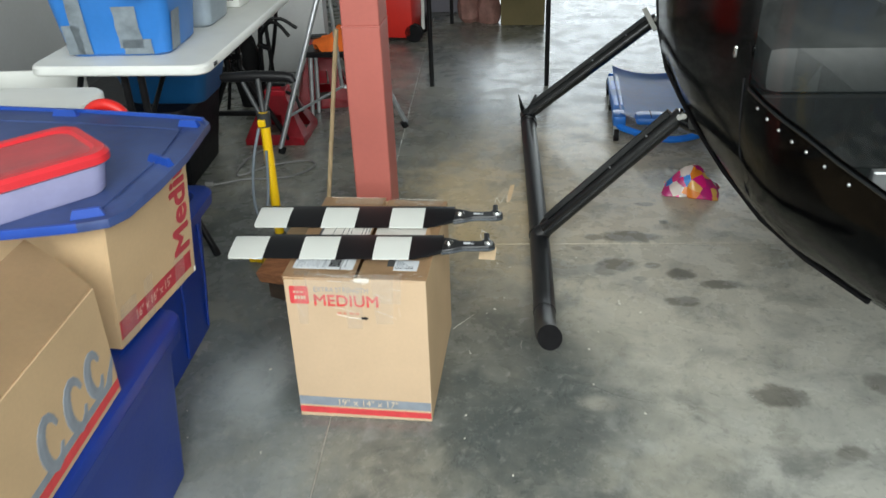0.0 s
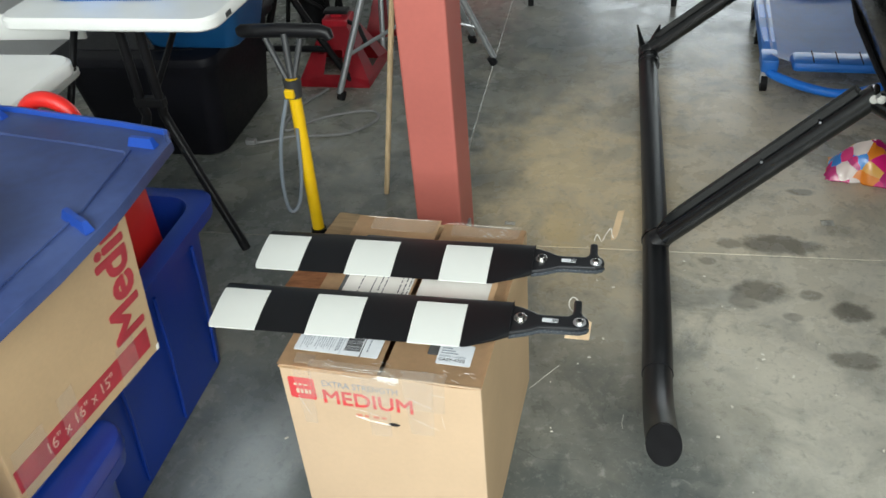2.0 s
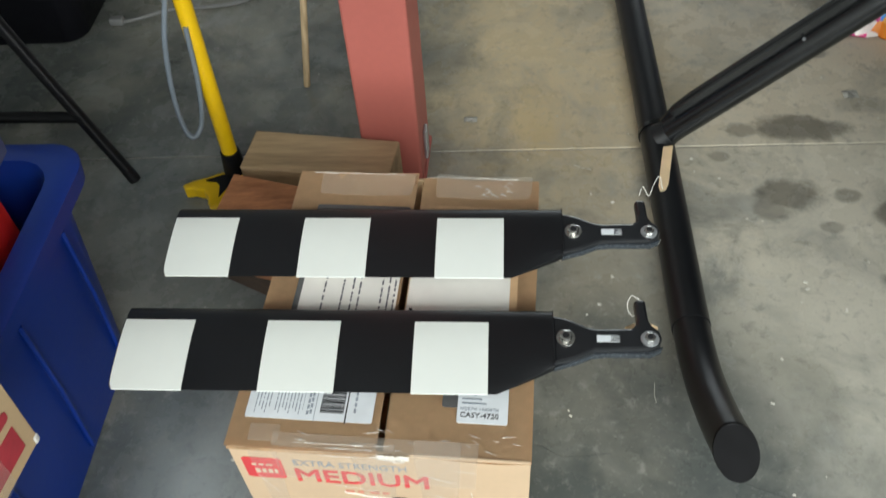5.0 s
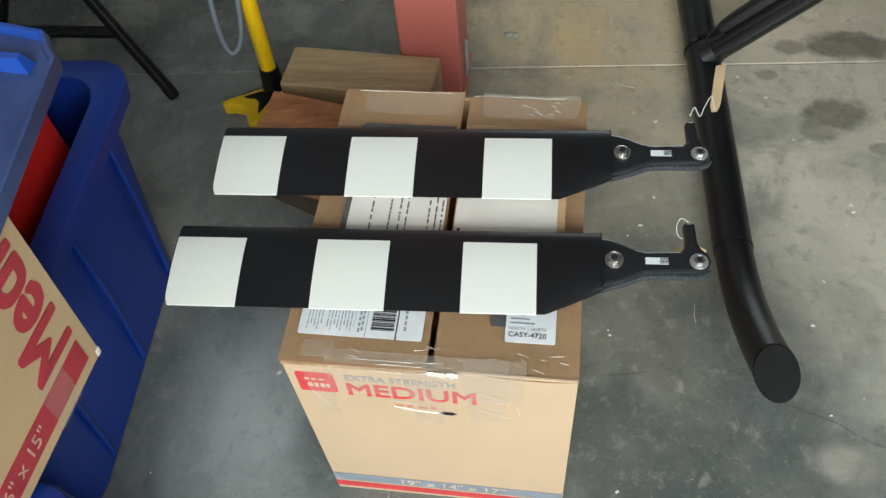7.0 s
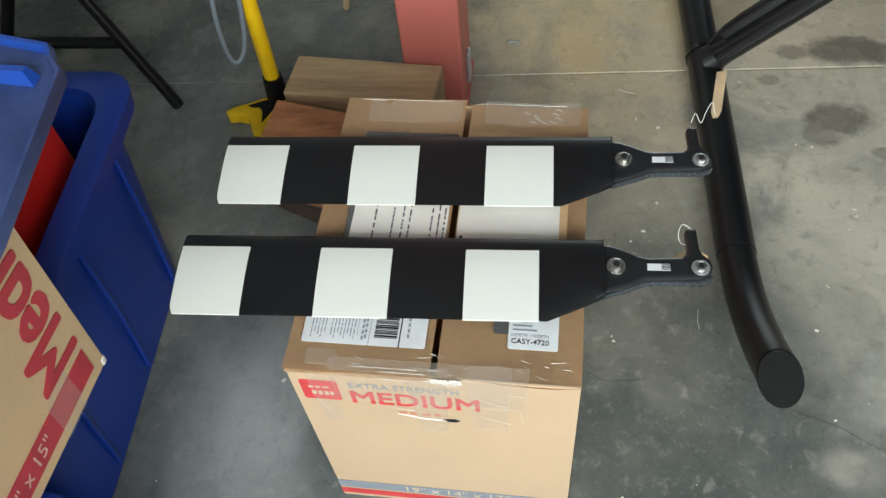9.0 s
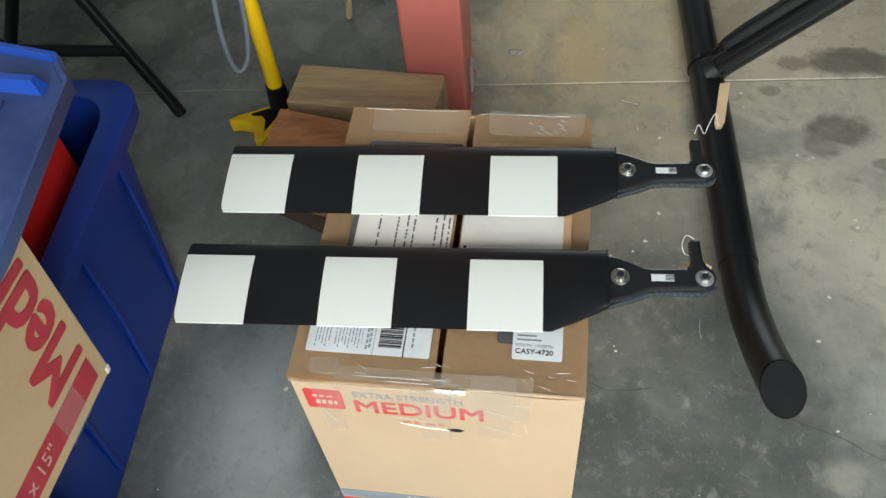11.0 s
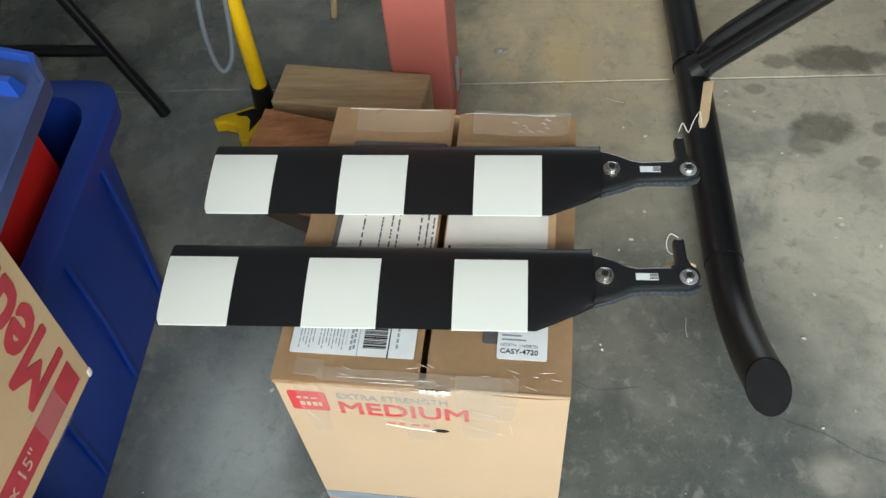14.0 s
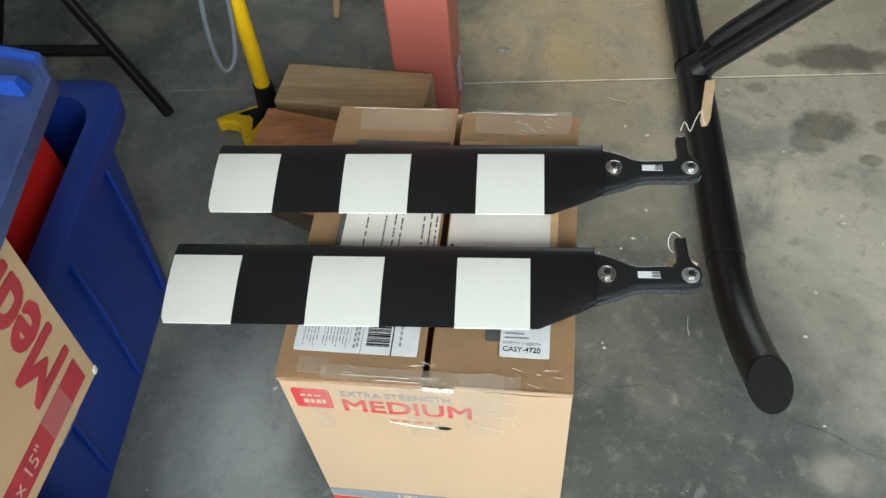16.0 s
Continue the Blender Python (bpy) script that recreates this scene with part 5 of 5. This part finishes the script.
def jack_stand(m, s, h):
    j = thing("jack_stand", "red steel jack stand on the floor", "jack stand", m @ Matrix.Scale(s, 4), "jack stands")
    for k in range(4):
        a = pose(0, 0, 0, 0, 0, 90 * k)
        bm = bmesh.new()
        vs = [bm.verts.new(v) for v in ((-0.145, -0.145, 0.0), (0.145, -0.145, 0), (0.145, -0.143, 0.03), (0.05, -0.05, h), (-0.05, -0.05, h), (-0.145, -0.143, 0.03))]
        hl = [bm.verts.new(v) for v in ((-0.045, -0.134, 0.05), (0.045, -0.134, 0.05), (0.03, -0.143 + 0.093 * (0.62 * h - 0.03) / (h - 0.03), 0.62 * h), (-0.03, -0.143 + 0.093 * (0.62 * h - 0.03) / (h - 0.03), 0.62 * h))]
        for f in ((0, 1, "b", "a"), ):
            bm.faces.new((vs[0], vs[1], vs[2], hl[1], hl[0], vs[5]))
        bm.faces.new((vs[2], vs[3], hl[2], hl[1]))
        bm.faces.new((vs[3], vs[4], hl[3], hl[2]))
        bm.faces.new((vs[4], vs[5], hl[0], hl[3]))
        bmesh.ops.solidify(bm, geom=bm.faces[:], thickness=0.005)
        bmesh.ops.transform(bm, matrix=a, verts=bm.verts)
        part("side_plate", bm, M_JACKRED, j)
    part("neck", box(-0.052, 0.052, -0.052, 0.052, h - 0.005, h + 0.025, 0.006), M_JACKRED, j)
    part("ratchet_post", box(-0.024, 0.024, -0.02, 0.02, 0.1, h + 0.04, 0.004), M_JACKRED, j)
    part("saddle", box(-0.05, 0.05, -0.03, 0.03, h + 0.036, h + 0.052, 0.008), M_BLACKTUBE, j, "black saddle")
    part("release_lever", tube([(0.05, -0.03, h + 0.01), (0.10, -0.05, h), (0.13, -0.06, h - 0.08)], 0.009, 8), M_BLACKTUBE, j, "black lever")
    return j


jack_stand(pose(-0.78, 2.12, 0, 0, 0, 0), 1.0, 0.22)
jack_stand(pose(-0.68, 2.65, 0, 0, 0, 12), 1.0, 0.31)


def tripod():
    t = thing("tripod_stand", "dull aluminium tripod stand with a black hinge", "tripod")
    apex = Vector((-0.475, 2.05, 0.80))
    feet = ((-0.722, 1.865, 0.0), (-0.172, 2.223, 0.0), (-0.30, 2.45, 0.0))
    for f in feet:
        f = Vector(f)
        leg = part("leg", tube([apex + (f - apex) * 0.03, f + Vector((0, 0, 0.03))], 0.0125, 10), M_ALU, t, smooth=True)
        d = (f - apex).normalized()
        part("rubber_foot", tube([f - d * 0.035, f - d * 0.004], 0.0165, 10), M_RUBBER, leg, "black rubber foot", smooth=True)
    part("hinge_block", box(-0.515, -0.435, 2.01, 2.09, 0.70, 0.78, 0.008), M_BLACKTUBE, t, "black hinge block")
    part("centre_post", tube([apex, apex + Vector((0, 0, 0.5))], 0.013, 12), M_ALU, t, smooth=True)
    hub = Vector((-0.475, 2.2, 0.22))
    part("centre_rod", tube([(-0.475, 2.1, 0.72), hub], 0.009, 8), M_ALU, t)
    for f in feet:
        part("brace", tube([hub, apex + (Vector(f) - apex) * 0.78], 0.007, 8), M_ALU, t)
    return t


tripod()
tray = thing("step_stool", "small black step stool with grey legs", "step stool", pose(-0.53, 2.375, 0))
part("step", box(-0.15, 0.13, -0.075, 0.075, 0.335, 0.365, 0.006), M_BLACKTUBE, tray)
for x in (-0.12, 0.11):
    for y in (-0.055, 0.055):
        part("leg", tube([(x * 1.15, y * 1.3, 0), (x, y, 0.335)], 0.011, 8), M_ALU, tray, smooth=True)
cl = thing("orange_cloth", "crumpled orange cloth on a black step stool", "cloth", pose(-0.535, 2.375, 0.366))
part("fabric", loft([[(r * math.cos(a) * (1 + 0.7 * noise.noise(Vector((math.cos(a) * 2.2, math.sin(a) * 2.2, z * 25)))), 0.7 * r * math.sin(a) * (1 + 0.4 * noise.noise(Vector((math.cos(a) * 3, math.sin(a) * 3, 4 + z * 25)))), z + 0.03 * (r < 0.1) * math.cos(a) + 0.012 * noise.noise(Vector((a * 2, r * 9, 3)))) for a in [k * math.tau / 20 for k in range(20)]] for r, z in ((0.11, 0.002), (0.105, 0.03), (0.08, 0.065), (0.03, 0.085))]), M_ORANGE, cl, smooth=True)

cord = thing("extension_cord", "pale grey extension cord looped on the floor", "cord")
part("cable", tube(smooth_path([(-0.93, 1.50, 0.006), (-0.89, 1.515, 0.006), (-0.80, 1.56, 0.006), (-0.70, 1.57, 0.006), (-0.60, 1.60, 0.006), (-0.53, 1.70, 0.006), (-0.56, 1.77, 0.006), (-0.66, 1.75, 0.006), (-0.76, 1.69, 0.006), (-0.84, 1.60, 0.006), (-0.87, 1.66, 0.006), (-0.86, 1.80, 0.006), (-0.80, 1.95, 0.006)], 6), 0.0055, 8), M_CORD, cord, smooth=True)
part("plug", box(-0.965, -0.925, 1.485, 1.51, 0.0, 0.022, 0.005), M_CORD, cord)

# folded black frames against the side wall
fr = thing("folded_frame", "folded black tubular frame leaning by the wall", "folded frame", pose(-1.25, 2.75, 0, 0, 0, 8))
for pts, r in (([(-0.3, 0, 0), (-0.22, 0.1, 0.8)], 0.012), ([(-0.1, 0, 0), (-0.2, 0.1, 0.8)], 0.012), ([(0.1, 0, 0), (0.02, 0.05, 0.85)], 0.016), ([(0.2, 0.1, 0), (0.32, 0, 0.5), (0.22, 0.05, 0.75)], 0.011), ([(-0.3, -0.02, 0.12), (0.22, -0.02, 0.12)], 0.014), ([(-0.26, 0.0, 0.42), (0.1, 0, 0.3)], 0.009), ([(0.05, 0, 0.35), (0.3, 0, 0.42), (0.42, 0, 0.36)], 0.01), ([(-0.2, -0.03, 0.5), (0.05, -0.03, 0.15)], 0.009)):
    part("bar", tube(smooth_path(pts, 4), r, 8), M_BLACKTUBE, fr, smooth=True)

st = thing("light_stand", "folded black tubular stand with a bent arm, on the floor", "stand", pose(-0.96, 2.50, 0))
for pts, rad in (([(-0.02, 0.02, 0), (0.0, 0, 0.3), (0.03, 0, 0.54)], 0.013), ([(0.05, 0.03, 0), (0.05, 0, 0.3), (0.045, 0, 0.5)], 0.011), ([(0.02, -0.01, 0.41), (0.07, -0.02, 0.47), (0.12, -0.02, 0.46), (0.17, -0.02, 0.40)], 0.010), ([(0.0, -0.02, 0.36), (0.06, -0.03, 0.34)], 0.015), ([(-0.22, 0.0, 0.0), (-0.16, -0.02, 0.24), (-0.06, 0, 0.44)], 0.010), ([(-0.20, -0.03, 0.33), (-0.12, -0.05, 0.22), (-0.02, -0.03, 0.14)], 0.009)):
    part("tube", tube(smooth_path(pts, 5), rad, 8), M_BLACKTUBE, st, smooth=True)
part("rolled_cover", loft([[(-0.11 + rr * math.cos(a) * (1 + 0.5 * noise.noise(Vector((math.cos(a) * 2, math.sin(a) * 2, z * 12)))), 0.06 + 0.6 * rr * math.sin(a), z) for a in [k * math.tau / 18 for k in range(18)]] for rr, z in ((0.05, 0.0), (0.06, 0.08), (0.07, 0.2), (0.085, 0.28), (0.075, 0.36), (0.04, 0.42), (0.02, 0.45))]), M_RUBBER, st, "rolled black fabric cover", smooth=True)

# ---- creeper, snack bag ----


def creeper():
    c = thing("mechanics_creeper", "blue plastic mechanic's creeper with black casters", "creeper", pose(1.10, 2.36, 0, 0, 0, -2))
    W, L = 0.22, 0.46
    rows = []
    for j in range(15):
        y = -L + 0.12 + (2 * L - 0.16) * j / 14
        rows.append([(x, y, 0.085 + 0.045 * (abs(x) / W) ** 2.2 + (0.012 if j in (0, 14) else 0)) for x in [W * q / 8 for q in range(-8, 9)]])
    bm = patch(rows)
    bmesh.ops.solidify(bm, geom=bm.faces[:], thickness=0.012)
    part("bed", bm, M_CREEP, c, "glossy moulded blue bed", smooth=True)
    for s in (-1, 1):
        rail = part("side_tray", box(s * W - 0.03, s * W + 0.03, -0.26, 0.30, 0.075, 0.125, 0.012), M_CREEP, c, smooth=True)
        for y0 in (-0.18, 0.06):
            part("tray_pocket", prism(round_rect(s * W - 0.02, s * W + 0.02, y0, y0 + 0.14, 0.006), 0.1245, 0.1262), M_CREEPBR, rail, "lighter tray pocket")
    part("end_rail", tube(smooth_path([(-0.235, -0.31, 0.10), (-0.2, -0.37, 0.075), (0, -0.46, 0.06), (0.2, -0.37, 0.075), (0.235, -0.31, 0.10)], 6), 0.016, 12), M_CREEPBR, c, "bright blue end rail", smooth=True)
    part("end_rail", tube(smooth_path([(-0.235, 0.36, 0.10), (0, 0.44, 0.07), (0.235, 0.36, 0.10)], 6), 0.016, 12), M_CREEPBR, c, "bright blue end rail", smooth=True)
    for s in (-1, 1):
        part("corner_block", box(s * 0.225 - 0.03, s * 0.225 + 0.03, -0.36, -0.25, 0.08, 0.13, 0.01), M_CREEP, c, smooth=True)
        for y in (-0.33, 0.10, 0.36):
            wheel = part("caster", tube([(s * 0.235 - 0.011, y, 0.032), (s * 0.235 + 0.011, y, 0.032)], 0.032, 16), M_RUBBER, c, "black caster wheel", smooth=True)
            part("caster_fork", box(s * 0.235 - 0.016, s * 0.235 + 0.016, y - 0.012, y + 0.012, 0.03, 0.085, 0.004), M_ALU, wheel)
    pad = part("head_pad", box(-0.15, 0.15, -0.36, -0.25, 0.085, 0.125, 0.018), M_CREEP, c, "raised blue headrest", smooth=True)
    for x in (-0.08, 0.0, 0.08):
        part("pad_seam", box(x - 0.002, x + 0.002, -0.355, -0.255, 0.1245, 0.1262), M_INK_AND_GAPS, pad)
    return c


creeper()


def foil_bag():
    b = thing("snack_bag", "crumpled bright printed foil bag on the floor", "snack bag", pose(1.10, 1.47, 0, 0, 0, -12))
    rows = []
    for j in range(10):
        v = j / 9
        row = []
        for i in range(13):
            u = i / 12
            w = noise.noise(Vector((u * 6, v * 6, 7))) + 0.6 * noise.noise(Vector((u * 13, v * 13, 3)))
            row.append((-0.105 + 0.22 * u + 0.012 * w, -0.07 + 0.14 * v + 0.014 * w, 0.004 + 0.115 * math.sin(math.pi * u) ** 0.8 * math.sin(math.pi * v) ** 0.7 * (1.0 - 0.4 * abs(u - 0.4)) + 0.022 * w * math.sin(math.pi * u) * math.sin(math.pi * v)))
        rows.append(row)
    part("film", patch(rows), M_FOIL, b, smooth=True)
    under = [[(x, y, 0.001) for x, y, z in r] for r in rows]
    part("underside", patch(under), M_FOIL, b)
    return b


foil_bag()

# ---- far end ----


def far_table():
    t = thing("work_table", "work table with thin black legs at the far end", "table", pose(0.22, 3.62, 0, 0, 0, 0))
    part("tabletop", box(-0.36, 0.36, -0.78, 0.78, 0.72, 0.75, 0.008), M_WHITEPL, t)
    for x in (-0.325, 0.325):
        for y in (-0.73, 0.73):
            part("leg", tube([(x, y, 0), (x, y, 0.72)], 0.0135, 10), M_BLACKTUBE, t, smooth=True)
    return t


far_table()


def cooler():
    c = thing("wheeled_cooler", "red wheeled cooler with a grey lid", "cooler", pose(-0.45, 4.0, 0, 0, 0, -6))
    part("body", box(-0.2, 0.14, -0.15, 0.15, 0.025, 0.40, 0.02), M_COOLER, c, smooth=True)
    part("lid", box(-0.21, 0.15, -0.16, 0.16, 0.40, 0.45, 0.014), M_LILAC, c, "grey lid", smooth=True)
    for y in (-0.13, 0.13):
        part("wheel", tube([(0.145, y - 0.02, 0.06), (0.145, y + 0.02, 0.06)], 0.06, 18), M_RUBBER, c, "black wheel", smooth=True)
    part("pull_handle", tube([(0.2, -0.1, 0.08), (0.21, -0.1, 0.5)], 0.012, 8), M_WHITEPL, c, "white pull handle", smooth=True)
    return c


cooler()
tagged(part("carton", box(0.25, 0.56, 4.27, 4.5, 0, 0.2, 0.004), M_OLIVE), "low olive-brown carton on the far floor", "box")
tagged(part("standing_board", box(-0.35, -0.02, 4.7, 4.75, 0, 0.5, 0.004), M_LILAC), "grey board standing on edge behind paper bags", "board")
for x, y, s in ((0.02, 4.42, 1.0), (0.16, 4.38, 1.1)):
    g = thing("paper_bag", "crumpled pinkish paper bag on the floor", "bag", pose(x, y, 0, 0, 0, 40 * x), "paper bags")
    part("bag_body", loft([[((0.075 * q) * s * math.cos(a) * (1 + 0.6 * noise.noise(Vector((math.cos(a) * 2.4, math.sin(a) * 2.4, z * 14 + x * 9)))), 0.07 * q * s * math.sin(a) * (1 + 0.6 * noise.noise(Vector((math.cos(a) * 2.4, math.sin(a) * 2.4 + 5, z * 14 + x * 9)))), z) for a in [k * math.tau / 16 for k in range(16)]] for q, z in ((0.8, 0), (1.0, 0.03), (1.0, 0.1), (0.85, 0.17), (0.7, 0.24), (0.75, 0.28))]), M_BAG, g, smooth=True)

# ---- litter on the floor ----
bm = bmesh.new()
chips = [(0.734, 0.596), (0.796, 0.547), (0.611, 0.899), (0.559, 0.962), (0.375, 0.825), (0.654, 0.433), (0.266, 0.304), (0.622, 0.17), (0.263, 0.314), (0.611, 0.9), (0.734, 0.613), (0.88, 0.5), (0.36, 0.62), (0.62, 0.34), (0.95, 0.35), (0.27, 0.02), (0.33, 0.55), (0.9, 0.2), (0.75, 0.05), (0.33, 0.85), (0.56, 0.92), (-0.32, 0.2), (-0.25, -0.15), (0.4, -0.2), (0.65, 0.78), (1.0, 1.1)]
for x, y in chips:
    r = random.uniform(0.0018, 0.0042)
    add_box(bm, -r, r, -r * 0.6, r * 0.6, 0, 0.0016, 0, pose(x, y, 0.0002, 0, 0, random.uniform(0, 180)))
for k in range(70):
    r = random.uniform(0.0008, 0.002)
    add_box(bm, -r, r, -r, r, 0, 0.001, 0, pose(random.uniform(-0.6, 1.5), random.uniform(-0.3, 2.0), 0.0002, 0, 0, random.uniform(0, 90)))
for pts in ([(0.418, 0.335), (0.416, 0.35), (0.419, 0.375)], [(0.296, 0.939), (0.315, 0.93), (0.335, 0.925)], [(0.202, 0.428), (0.23, 0.468), (0.264, 0.515)]):
    add_tube(bm, [(x, y, 0.001) for x, y in pts], 0.0006, 5)
lit = part("floor_litter", bm, M_CHIP)
tagged(lit, "tiny pale chips and threads scattered on concrete", "litter", kind="stuff")
bm = bmesh.new()
# Crumpled sheet standing in for a chipped spot with debris in the slab.
rows = [[(0.042 + 0.032 * u + 0.008 * noise.noise(Vector((u * 6, v * 6, 2))), 1.082 + 0.02 * v + 0.006 * noise.noise(Vector((u * 7, v * 5, 9))), 0.002 + 0.012 * abs(noise.noise(Vector((u * 4, v * 4, 8))))) for u in (0, 0.25, 0.5, 0.75, 1)] for v in (0, 0.33, 0.66, 1)]
tagged(part("paper_scrap", patch(rows), M_SCRAP), "crumpled pale scrap on concrete", "scrap")
rows = [[(0.94 + 0.035 * u + 0.008 * noise.noise(Vector((u * 6, v * 6, 2))), 1.17 + 0.03 * v + 0.008 * noise.noise(Vector((u * 6, v * 6, 5))), 0.002 + 0.012 * abs(noise.noise(Vector((u * 4, v * 4, 3))))) for u in (0, 0.25, 0.5, 0.75, 1)] for v in (0, 0.33, 0.66, 1)]
tagged(part("paper_scrap", patch(rows), M_SCRAP), "crumpled pale scrap on concrete", "scrap")
